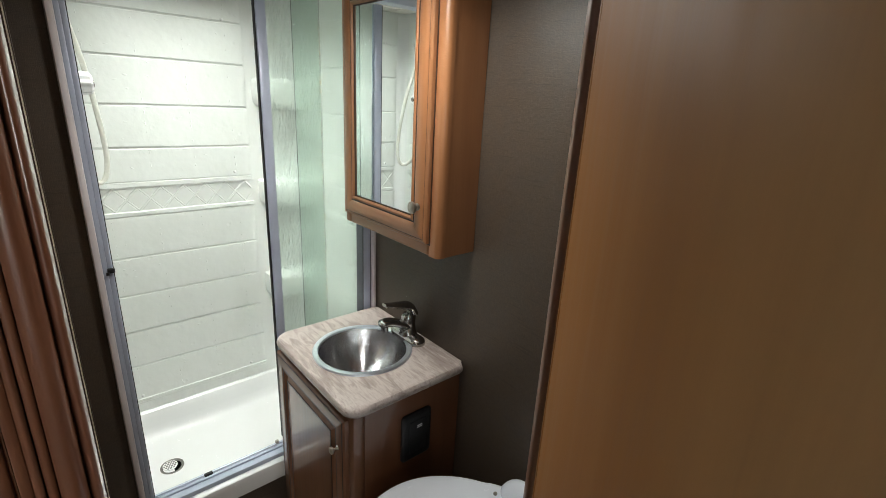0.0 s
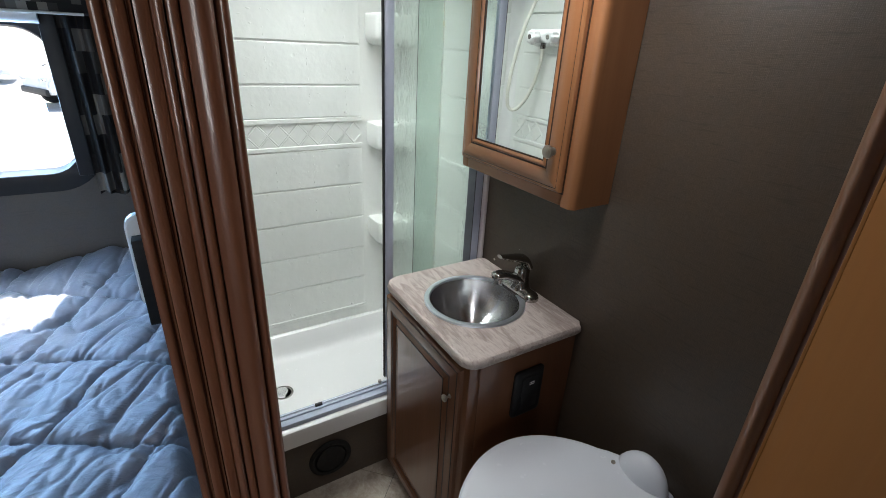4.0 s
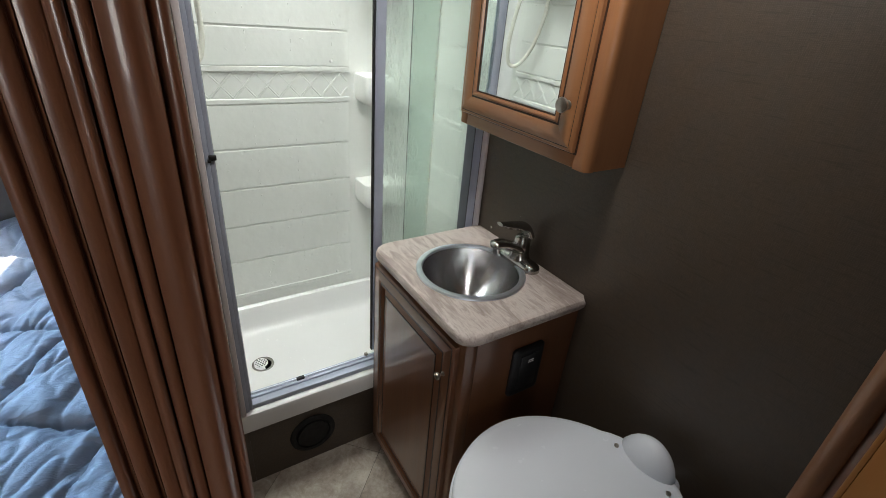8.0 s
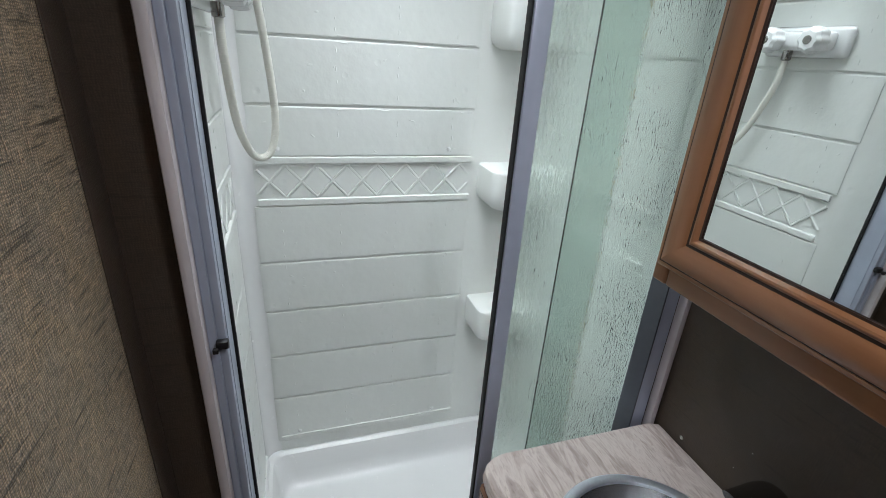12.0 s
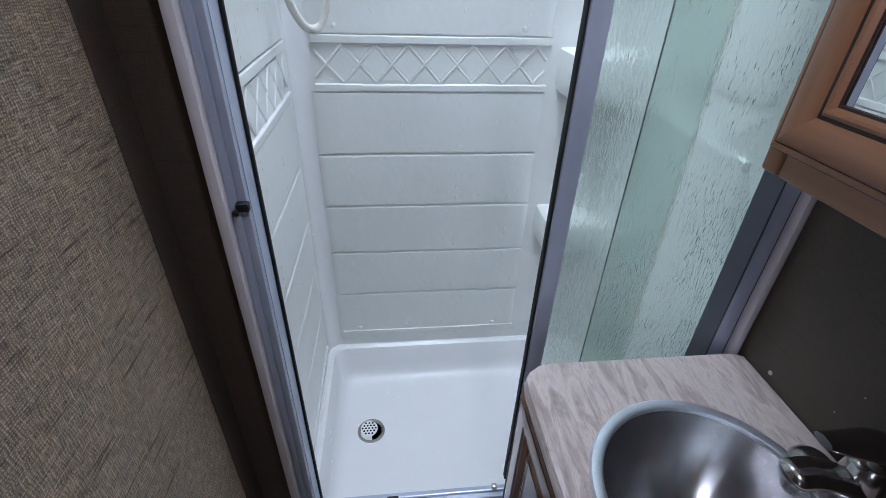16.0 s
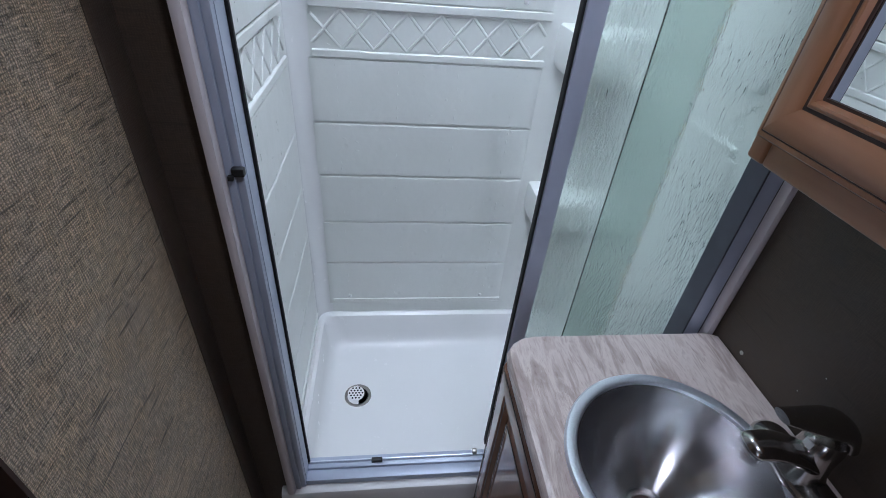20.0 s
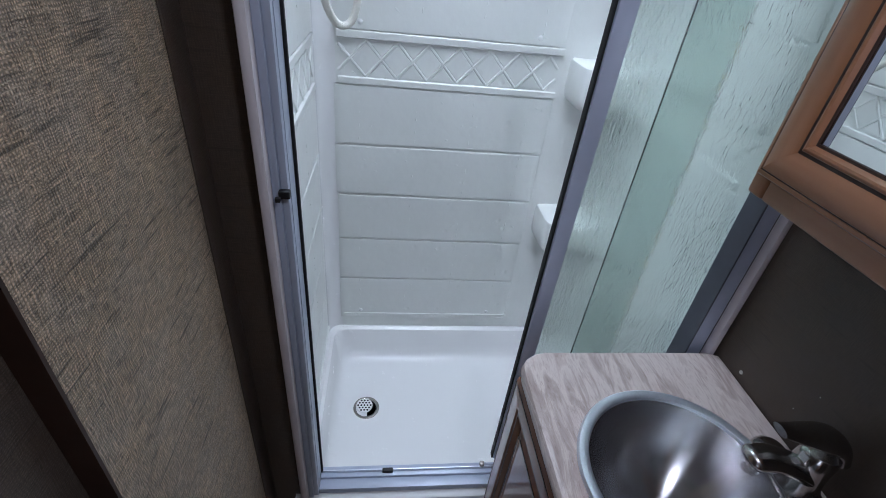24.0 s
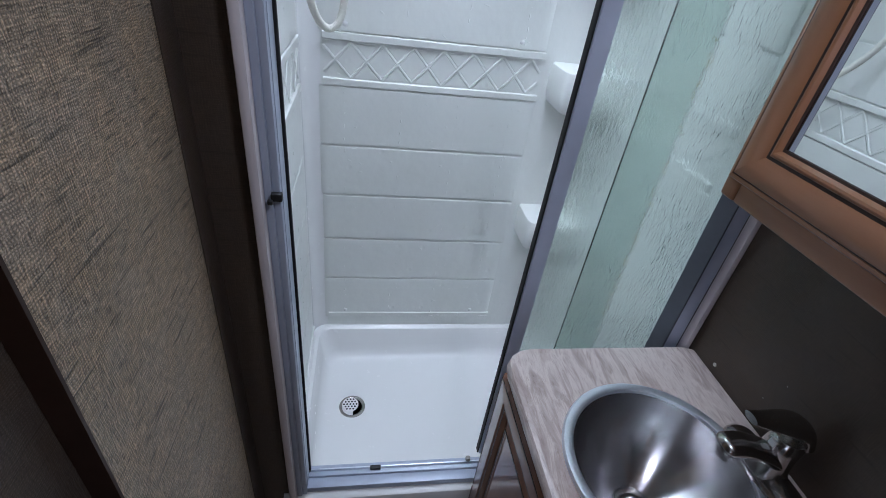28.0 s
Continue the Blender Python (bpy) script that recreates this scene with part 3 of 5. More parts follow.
door_part("edge_bead", prism([(DL - 0.043, -0.030), (DL - 0.0365, -0.030), (DL - 0.0365, -0.0035), (DL - 0.0375, -0.0018), (DL - 0.039, -0.0010), (DL - 0.041, -0.0010), (DL - 0.043, -0.0015)],
          lambda u, v, w: (u, v, w), 0.02, 1.90), DOOR_WOOD)
for hz in (0.25, 1.0, 1.7):
    door_part("hinge", lathe([(0.006, -0.04), (0.006, 0.04)], Matrix.Translation((-0.006, -0.006, hz)), 12), PEWTER)
structure("door_jamb", box(-0.061, 0.042, -0.178, -0.158, 0, TOP_Z, 0.003), TRIM_WOOD, "dark cherry wood hinge jamb of the doorway", "door jamb")
structure("door_head", box(-0.0545, -0.0065, -0.157, 0.559, 1.92, TOP_Z), TRIM_WOOD, "dark cherry wood head of the doorway", "door head")

# ---- shower ----
shower = empty("shower_surround", (0.45, 1.70, 0.2), "white moulded plastic shower surround with embossed courses", "shower")
SX0, SX1, SY0, SY1 = 0.080, 0.872, 1.432, 1.982
piece("back_wall", box(SX0 - 0.02, SX1 + 0.02, SY1, SY1 + 0.02, 0.20, TOP_Z), SHOWER, shower)
piece("side_wall", box(SX0 - 0.02, SX0, 1.432, SY1, 0.20, TOP_Z), SHOWER, shower)
piece("side_wall", box(SX1, SX1 + 0.02, 1.432, SY1, 0.20, TOP_Z), SHOWER, shower)


def fillet(cx, cy, r, a0):
    pts = [(cx + r * math.cos(radians(a0 + 90 * i / 10)), cy + r * math.sin(radians(a0 + 90 * i / 10))) for i in range(11)]
    corner = (cx + r * (1 if 90 > a0 or a0 == 270 else -1), cy + r)
    return prism(pts + [corner], lambda u, v, w: (u, v, w), 0.30, TOP_Z)


piece("corner_fillet", fillet(SX0 + 0.045, SY1 - 0.045, 0.045, 90), PAN, shower)
piece("corner_fillet", fillet(SX1 - 0.055, SY1 - 0.055, 0.055, 0), PAN, shower)

COURSES = [(0.364, 0.5325), (0.5375, 0.6845), (0.6895, 0.8355), (0.8405, 0.9855), (0.9905, 1.144), (1.2725, 1.3905), (1.3955, 1.5395), (1.5445, 1.6975), (1.7025, 1.8445), (1.8495, 1.985)]
RAILS = [(0.375, 0.387, 0.0085), (1.1465, 1.164, 0.0068), (1.2525, 1.271, 0.0068)]
relief_rng = random.Random(7)


def course(u0, u1, v0, v1, h, place, r=0.0022, ends=1.0):
    prof = [(0, 0), (0, h * 0.45), (r * 0.5, h * 0.85), (r * 1.2, h), (r * 1.2 + 0.0015, h)]
    loops = [[place(u, v, k) for u, v in round_rect(u0 + d * ends, u1 - d * ends, v0 + d, v1 - d, 0.0015, 2)] for d, k in prof]
    return loft(loops, True, True, True)


def lump(bm, u, v, du, dv, tilt, hgt, place, base=0.0050):
    """A low irregular swelling on a course."""
    ca, sa = math.cos(tilt), math.sin(tilt)
    rings = []
    for s, h in ((1.0, 0.0), (0.75, 0.6), (0.35, 1.0)):
        ring = []
        for k in range(8):
            a = 2 * math.pi * k / 8
            p, q = du * s * math.cos(a) * relief_rng.uniform(0.8, 1.15), dv * s * math.sin(a) * relief_rng.uniform(0.8, 1.15)
            ring.append(place(u + p * ca - q * sa, v + p * sa + q * ca, base + hgt * h))
        rings.append(ring)
    loft(rings, True, False, True, bm)


def relief(bm, u0, u1, v0, v1, place):
    """Faint broken upright joints and chipped spots, as moulded stone has."""
    u = u0 + 0.042
    while u < u1 - 0.02:
        v = v0 + 0.004
        while v < v1 - 0.012:
            ln = relief_rng.uniform(0.004, 0.016)
            if relief_rng.random() < 0.55:
                lump(bm, u + relief_rng.uniform(-0.0012, 0.0012), min(v + ln, v1 - 0.002), relief_rng.uniform(0.0010, 0.0022), ln * 0.6, relief_rng.uniform(-0.1, 0.1), 0.0010, place)
            v += ln * 1.6 + relief_rng.uniform(0.0, 0.02)
        u += 0.148
    for _ in range(int((u1 - u0) * 14)):
        lump(bm, relief_rng.uniform(u0, u1), relief_rng.uniform(v0, v1), relief_rng.uniform(0.003, 0.011), relief_rng.uniform(0.0015, 0.0042), relief_rng.uniform(-0.7, 0.7), 0.0006, place)
    for _ in range(int((u1 - u0) * 10)):
        lump(bm, relief_rng.uniform(u0, u1), relief_rng.choice((v0 + 0.001, v1 - 0.001)), relief_rng.uniform(0.004, 0.02), relief_rng.uniform(0.0010, 0.0022), relief_rng.uniform(-0.05, 0.05), 0.0010, place)


def back(u, v, h):
    return (u, SY1 - h, v)


def left(u, v, h):
    return (SX0 + h, u, v)


def right(u, v, h):
    return (SX1 - h, u, v)


def emboss(place, u0, u1, pitch):
    relief_bm = bmesh.new()
    for i, (v0, v1) in enumerate(COURSES):
        piece("course", course(u0 - 0.012 + 0.0015 * (i % 3), u1 + 0.004 - 0.0015 * (i % 2), v0, v1, 0.0052, place, 0.0020, 7.0), SHOWER, shower)
        relief(relief_bm, u0 + 0.01, u1 - 0.01, v0 + 0.004, v1 - 0.004, place)
    for _ in range(int((u1 - u0) * 160)):
        lump(relief_bm, relief_rng.uniform(u0 + 0.005, u1 - 0.005), 1.2082 + relief_rng.choice((-1, 1)) * relief_rng.uniform(0.010, 0.037), relief_rng.uniform(0.001, 0.006), relief_rng.uniform(0.0008, 0.002), relief_rng.uniform(-0.9, 0.9), 0.0018, place, -0.0002)
    tagged(piece("stone_relief", relief_bm, SHOWER, shower, "faint moulded stone relief"), kind="stuff")
    for v0, v1, h in RAILS:
        u = u0
        while u < u1:
            e = u + relief_rng.uniform(0.09, 0.17)
            e = u1 + 0.004 if e > u1 - 0.05 else e
            dv = relief_rng.uniform(-0.0012, 0.0012)
            piece("rail", course(u, e + 0.0012, v0 + dv * 0.6, v1 + dv * 0.6 + relief_rng.uniform(-0.0006, 0.0006), h + relief_rng.uniform(-0.0003, 0.0003), place, 0.0018, 0.25), SHOWER, shower)
            u = e
    zc, hh = 1.2082, 0.0415
    n = int((u1 - u0) / pitch)
    first = u0 + 0.030 - pitch / 2

    def bar_between(p, q, w, h):
        """A low ridge with sloping flanks from p to q."""
        d = (Vector(q) - Vector(p)).normalized()
        sx, sy = -d.y, d.x
        prof = ((-w, -0.001), (-w * 0.8, h * 0.6), (-w * 0.35, h), (w * 0.35, h), (w * 0.8, h * 0.6), (w, -0.001))
        return loft([[place(c[0] + sx * a, c[1] + sy * a, k) for a, k in prof] for c in (p, q)], True, True, True)

    def facet(poly, h):
        cu, cv = sum(p[0] for p in poly) / len(poly), sum(p[1] for p in poly) / len(poly)
        loops = [[place(cu + (u - cu) * s, cv + (v - cv) * s, k) for u, v in poly] for s, k in ((0.90, 0), (0.885, h * 0.6), (0.845, h), (0.80, h))]
        return loft(loops, True, True, True)
    for k in range(-1, n + 1):
        a = first + k * pitch
        for z0, z1 in ((zc + hh, zc - hh), (zc - hh, zc + hh)):
            t0, t1 = max(0.0, (u0 + 0.002 - a) / pitch), min(1.0, (u1 - 0.002 - a) / pitch)
            if t1 - t0 > 0.1:
                lift = 0.0030 if z0 > z1 else 0.0033
                piece("lattice_bar", bar_between((a + pitch * t0, z0 + (z1 - z0) * t0), (a + pitch * t1, z0 + (z1 - z0) * t1), 0.0040, lift * 1.08), SHOWER, shower)
    for k in range(n):
        c = first + (k + 0.5) * pitch + pitch / 2
        if c + pitch / 2 < u1:
            piece("diamond", facet([(c - pitch / 2, zc), (c, zc - hh), (c + pitch / 2, zc), (c, zc + hh)], 0.0021 + relief_rng.uniform(-0.0003, 0.0003)), SHOWER, shower)
        for up in (-1, 1):
            if c + pitch < u1:
                piece("triangle", facet([(c + 0.006, zc + up * hh * 0.97), (c + pitch - 0.006, zc + up * hh * 0.97), (c + pitch / 2, zc + up * hh * 0.10)], 0.0018 + relief_rng.uniform(-0.0005, 0.0003)), SHOWER, shower)


emboss(back, 0.130, 0.684, 0.0762)
emboss(left, 1.540, 1.905, 0.0762)
emboss(right, 1.470, 1.840, 0.0762)
for su in (0.185, 0.620):
    piece("screw_cap", lathe([(0.0065, 0), (0.0060, 0.003), (0.003, 0.005), (0, 0.0055)], Matrix.Translation((su, SY1 - 0.004, 1.290)) @ Matrix.Rotation(radians(90), 4, "X"), 14), PAN, shower)
    piece("screw_cap", lathe([(0.0065, 0), (0.0060, 0.003), (0.003, 0.005), (0, 0.0055)], Matrix.Translation((su, SY1 - 0.004, 0.398)) @ Matrix.Rotation(radians(90), 4, "X"), 14), PAN, shower)
    piece("screw_cap", lathe([(0.0065, 0), (0.0060, 0.003), (0.003, 0.005), (0, 0.0055)], Matrix.Translation((su, SY1 - 0.004, 1.855)) @ Matrix.Rotation(radians(90), 4, "X"), 14), PAN, shower)


def corner_shelf(z):
    """A moulded shelf in the back corner: rounded front, underside running back to the wall."""
    loops = []
    for s, h in ((0.80, -0.112), (0.90, -0.106), (0.955, -0.098), (0.985, -0.088), (0.998, -0.074), (1.0, -0.060), (1.0, -0.012), (0.988, -0.004), (0.955, 0.0)):
        a, d = 0.160 * s, 0.120 * s
        pts = [(SX1, SY1)]
        for i in range(13):
            t = radians(90 * i / 12)
            pts.append((SX1 - a * math.sin(t) ** 0.2 if i else SX1, SY1 - d * math.cos(t) ** 0.2 if i < 12 else SY1))
        loops.append([(u, v, z + h) for u, v in pts])
    return loft(loops, True, True, True)


for z in (0.832, 1.252, 1.655):
    piece("corner_shelf", corner_shelf(z), SHOWER, shower)

pan = empty("shower_pan", (0.47, 1.70, 0.263), "glossy white moulded shower pan with a front curb", "shower pan")
loops = []
for d, z, r in ((-0.004, 0.300, 0.03), (-0.004, 0.322, 0.03), (0.010, 0.326, 0.035), (0.020, 0.320, 0.04), (0.028, 0.295, 0.05), (0.033, 0.260, 0.05), (0.039, 0.238, 0.05), (0.048, 0.223, 0.05), (0.060, 0.2155, 0.05), (0.080, 0.2125, 0.05), (0.11, 0.2112, 0.05), (0.20, 0.210, 0.04)):
    loops.append([(u, v, z) for u, v in round_rect(SX0 + d, SX1 - d, 1.428 + d * 0.7, SY1 - d, r, 8)])
piece("basin", loft(loops, True, False, True), PAN, pan)
piece("curb", prism([(1.366, 0.264), (1.366, 0.318), (1.370, 0.330), (1.378, 0.335), (1.440, 0.340), (1.452, 0.300), (1.452, 0.264)], lambda v, w, u: (u, v, w), 0.066, 0.905), PAN, pan)

DRX, DRY = 0.217, 1.722
drain = empty("shower_drain", (DRX, DRY, 0.212), "chrome shower drain, its round strainer set askew", "drain")
DM = Matrix.Translation((DRX, DRY, 0.2105))
piece("flange", lathe([(0.0410, 0.0), (0.0405, 0.0028), (0.037, 0.0036), (0.033, 0.0024), (0.0315, 0.0004), (0.0300, 0.0002)], DM, 36, None, False), CHROME, drain)
piece("well", lathe([(0.0312, 0.0003), (0.0, 0.0003)], DM, 30), RUBBER, drain, "dark drain well")
TILT = DM @ Matrix.Translation((-0.006, 0.006, 0.0022)) @ Matrix.Rotation(radians(3), 4, "X")
strainer = piece("strainer", lathe([(0.0255, 0.0008), (0.0255, 0.0026), (0.0235, 0.0036), (0.0, 0.0042)], TILT, 32), PAN, drain, "bright strainer plate")
for i in range(-3, 4):
    for j in range(-3, 4):
        hx, hy = (i + 0.5 * (j % 2)) * 0.0098, j * 0.0086
        if math.hypot(hx, hy) < 0.0215:
            piece("hole", lathe([(0.0030, 0.0), (0.0029, 0.0008), (0.0, 0.0008)], TILT @ Matrix.Translation((hx, hy, 0.0038)), 10), RUBBER, strainer)

# shower door frame
door_frame = empty("shower_door", (0.48, 1.41, 0.335), "sliding shower door of rain glass in a grey aluminium frame", "shower door")
Z0, Z1 = 0.336, 1.944


def bar(name, x0, x1, y0, y1, z0, z1, r=0.003, mat=ALUMINIUM, parent=None, label=""):
    return piece(name, box(x0, x1, y0, y1, z0, z1, r), mat, parent or door_frame, label)


bar("jamb_flange", 0.0825, 0.0985, 1.362, 1.3875, Z0, Z1, 0.006, WHITE_TRIM, None, "pale trim strip")
bar("jamb", 0.0985, 0.1095, 1.376, 1.428, Z0 + 0.002, Z1, 0.002)
bar("jamb", 0.1095, 0.1205, 1.380, 1.430, Z0 + 0.004, Z1, 0.002)
bar("jamb_facing", 0.1207, 0.1217, 1.390, 1.4235, Z0 + 0.022, Z1, 0.0)
bar("jamb_lip", 0.1208, 0.1260, 1.424, 1.431, Z0 + 0.022, Z1, 0.001, RUBBER, None, "black rubber seal")
bar("jamb", 0.868, 0.899, 1.384, 1.432, Z0 + 0.002, Z1, 0.004)
# thin dark grey strip laid over the right jamb's inner face
bar("jamb_facing", 0.8645, 0.8678, 1.3842, 1.4272, Z0 + 0.002, Z1, 0.0, DARK_FACING, None, "dark grey strip over the jamb's inner face")
bar("jamb_flange", 0.899, 0.913, 1.366, 1.3875, Z0, Z1, 0.005, WHITE_TRIM, None, "pale trim strip")
bar("bottom_track", 0.104, 0.868, 1.386, 1.412, Z0, Z0 + 0.018, 0.002)
bar("bottom_track", 0.104, 0.868, 1.412, 1.440, Z0, Z0 + 0.024, 0.002)
bar("track_lip", 0.104, 0.868, 1.424, 1.4275, Z0 + 0.0235, Z0 + 0.031, 0.001, RIM_STEEL)
bar("top_track", 0.104, 0.868, 1.386, 1.440, Z1 - 0.04, Z1, 0.003)
bar("guide", 0.270, 0.296, 1.418, 1.428, Z0 + 0.024, Z0 + 0.034, 0.002, BLACK, None, "black plastic door guide")
bar("bumper", 0.516, 0.528, 1.424, 1.436, Z0 + 0.024, Z0 + 0.040, 0.003, PEWTER, None, "small metal roller clip")
latch = bar("latch", 0.108, 0.124, 1.369, 1.3797, 1.146, 1.158, 0.002, BLACK, None, "black plastic latch")
piece("latch_hook", box(0.104, 0.111, 1.364, 1.3705, 1.143, 1.150, 0.001), BLACK, latch)
bar("post", 0.5555, 0.585, 1.446, 1.468, Z0 + 0.026, Z1 - 0.04, 0.003)
bar("post_seal", 0.5515, 0.5553, 1.450, 1.464, Z0 + 0.026, Z1 - 0.04, 0.001, RUBBER, None, "black rubber seal")
pane = bar("sliding_pane", 0.585, 0.752, 1.454, 1.459, Z0 + 0.026, Z1 - 0.04, 0.0, RAIN, None, "pale green rain-textured glass")
pane.visible_shadow = False
bar("pane_edge", 0.7522, 0.7530, 1.4535, 1.4595, Z0 + 0.026, Z1 - 0.04, 0.0, WHITE_TRIM, None, "pale edge of the sliding pane")
stain_rng, bm = random.Random(5), bmesh.new()
for _ in range(150):
    sz, sx = Z0 + 0.05 + 1.45 * stain_rng.random() ** 0.8, 0.7505 + stain_rng.gauss(0, 0.0016)
    ln, wd = stain_rng.uniform(0.002, 0.010), stain_rng.uniform(0.0005, 0.0016)
    loft([[(sx + k * wd * math.cos(2 * math.pi * i / 7), 1.4537 - d, sz + k * ln * math.sin(2 * math.pi * i / 7)) for i in range(7)] for k, d in ((1.0, 0.0), (0.7, 0.0004))], True, False, True, bm)
tagged(piece("lime_stain", bm, STAIN, door_frame, "ochre lime stain down the pane edge"), kind="stuff")
pane = bar("fixed_pane", 0.653, 0.872, 1.428, 1.433, Z0 + 0.026, Z1 - 0.04, 0.0, RAIN_FIXED, None, "pale green rain-textured glass")
pane.visible_shadow = False

# shower valve and hose
valve = empty("shower_valve", (0.084, 1.72, 1.605), "white two-knob shower valve with fluted white knobs", "shower valve")
piece("plate", box(0.0842, 0.104, 1.615, 1.825, 1.570, 1.640, 0.012, 3), PAN, valve)
piece("body", box(0.102, 0.128, 1.640, 1.800, 1.585, 1.628, 0.012, 3), PAN, valve)
for ky in (1.665, 1.775):
    km = Matrix.Translation((0.128, ky, 1.606)) @ Matrix.Rotation(radians(90), 4, "Y")
    loops = []
    for r, h in ((0.018, 0.0), (0.027, 0.006), (0.029, 0.020), (0.027, 0.036), (0.020, 0.042)):
        loops.append([km @ Vector((r * (1 + 0.07 * math.cos(8 * a)) * math.cos(a), r * (1 + 0.07 * math.cos(8 * a)) * math.sin(a), h)) for a in [2 * math.pi * i / 64 for i in range(64)]])
    knob = piece("knob", loft(loops, True, True, True), PAN, valve, "white fluted knob")
    piece("cap", lathe([(0.010, 0.0425), (0.009, 0.045), (0, 0.046)], km, 18), CHROME, knob)
piece("outlet", lathe([(0.011, 0), (0.011, 0.022), (0.008, 0.024)], Matrix.Translation((0.116, 1.745, 1.585)) @ Matrix.Rotation(radians(180), 4, "X"), 18), CHROME, valve)
hose = new("shower_hose")
tagged(hose, "cream plastic shower hose hanging in a loop", "hose")
path = smooth_path([(0.116, 1.745, 1.562), (0.117, 1.752, 1.49), (0.122, 1.79, 1.38), (0.138, 1.83, 1.315), (0.160, 1.853, 1.298), (0.180, 1.862, 1.318), (0.190, 1.86, 1.38), (0.186, 1.848, 1.48), (0.172, 1.82, 1.62), (0.150, 1.785, 1.74), (0.126, 1.74, 1.83)], 12)
piece("tube", tube(path, 0.0078, 14), HOSE_WHITE, hose)
bm = bmesh.new()
for p in range(0, len(path) - 1, 2):
    d = (path[p + 1] - path[p]).normalized()
    lathe([(0.0080, -0.0006), (0.0083, 0), (0.0080, 0.0006)], Matrix.Translation(path[p]) @ d.to_track_quat("Z", "Y").to_matrix().to_4x4(), 12, bm)
piece("rib", bm, HOSE_WHITE, hose)
head = empty("hand_shower", (0.084, 1.72, 1.86), "white hand shower hanging in its wall bracket", "shower head")
piece("bracket", box(0.0842, 0.118, 1.700, 1.738, 1.850, 1.885, 0.006), PAN, head)
piece("handle", tube(smooth_path([(0.126, 1.74, 1.825), (0.128, 1.72, 1.88), (0.140, 1.70, 1.93)], 8), 0.012, 14), PAN, head)
piece("spray_face", lathe([(0.012, 0.0), (0.032, 0.010), (0.034, 0.022), (0.030, 0.026), (0, 0.026)], Matrix.Translation((0.138, 1.70, 1.935)) @ Matrix.Rotation(radians(120), 4, "Y"), 28), PAN, head)

# ---- vanity ----
VX0, VX1, VY0, VY1 = 0.546, RIGHT_X, 0.886, 1.366
vanity = empty("vanity_cabinet", (0.72, 1.12, 0), "honey maple vanity cabinet with a raised-panel door", "cabinet")
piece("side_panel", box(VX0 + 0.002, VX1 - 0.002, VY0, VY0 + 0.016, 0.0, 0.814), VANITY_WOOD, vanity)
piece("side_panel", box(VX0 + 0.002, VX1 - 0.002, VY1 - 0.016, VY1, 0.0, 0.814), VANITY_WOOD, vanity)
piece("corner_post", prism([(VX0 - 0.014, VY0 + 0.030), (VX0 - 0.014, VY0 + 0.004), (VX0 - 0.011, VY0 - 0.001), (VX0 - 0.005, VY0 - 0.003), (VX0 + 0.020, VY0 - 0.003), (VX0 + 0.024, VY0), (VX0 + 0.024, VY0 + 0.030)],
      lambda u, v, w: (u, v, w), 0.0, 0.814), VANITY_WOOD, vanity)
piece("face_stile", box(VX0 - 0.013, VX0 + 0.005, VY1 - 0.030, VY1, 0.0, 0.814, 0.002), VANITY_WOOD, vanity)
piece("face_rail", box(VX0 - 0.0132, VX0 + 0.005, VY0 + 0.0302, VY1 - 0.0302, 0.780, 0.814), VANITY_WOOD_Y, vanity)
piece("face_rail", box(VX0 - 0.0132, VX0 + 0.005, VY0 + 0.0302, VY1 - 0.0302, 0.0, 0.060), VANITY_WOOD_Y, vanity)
vdoor = empty("vanity_door", (0, 0, 0), "", "")
vdoor.parent = vanity
vdoor.matrix_parent_inverse = vanity.matrix_basis.inverted()


def vface(u, v, h):
    return (VX0 - 0.0135 - h, u, v)


VD = (VY0 + 0.020, VY1 - 0.012, 0.045, 0.792)
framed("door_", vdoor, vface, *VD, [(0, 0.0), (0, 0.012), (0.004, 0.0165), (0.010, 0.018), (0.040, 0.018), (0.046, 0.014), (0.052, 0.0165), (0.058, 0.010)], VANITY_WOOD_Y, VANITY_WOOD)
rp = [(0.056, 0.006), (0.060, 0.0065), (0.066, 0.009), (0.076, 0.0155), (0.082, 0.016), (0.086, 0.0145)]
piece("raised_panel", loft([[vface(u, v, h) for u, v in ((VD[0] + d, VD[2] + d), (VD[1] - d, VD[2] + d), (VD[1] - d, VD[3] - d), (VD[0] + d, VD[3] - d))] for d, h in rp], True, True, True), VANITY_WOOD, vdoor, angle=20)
for d, w in ((0.0465, 0.0025), (0.0075, 0.0015), (0.0765, 0.0018)):
    bm = bmesh.new()
    hh = {0.0465: 0.0155, 0.0075: 0.0182, 0.0765: 0.0164}[d]
    loft([[vface(u, v, hh + k) for u, v in ((VD[0] + e, VD[2] + e), (VD[1] - e, VD[2] + e), (VD[1] - e, VD[3] - e), (VD[0] + e, VD[3] - e))] for e, k in ((d - w, -0.002), (d - w, 0), (d + w, 0), (d + w, -0.002))], True, False, False, bm)
    piece("glaze_line", bm, GLAZE, vdoor, "dark glaze in the moulding")


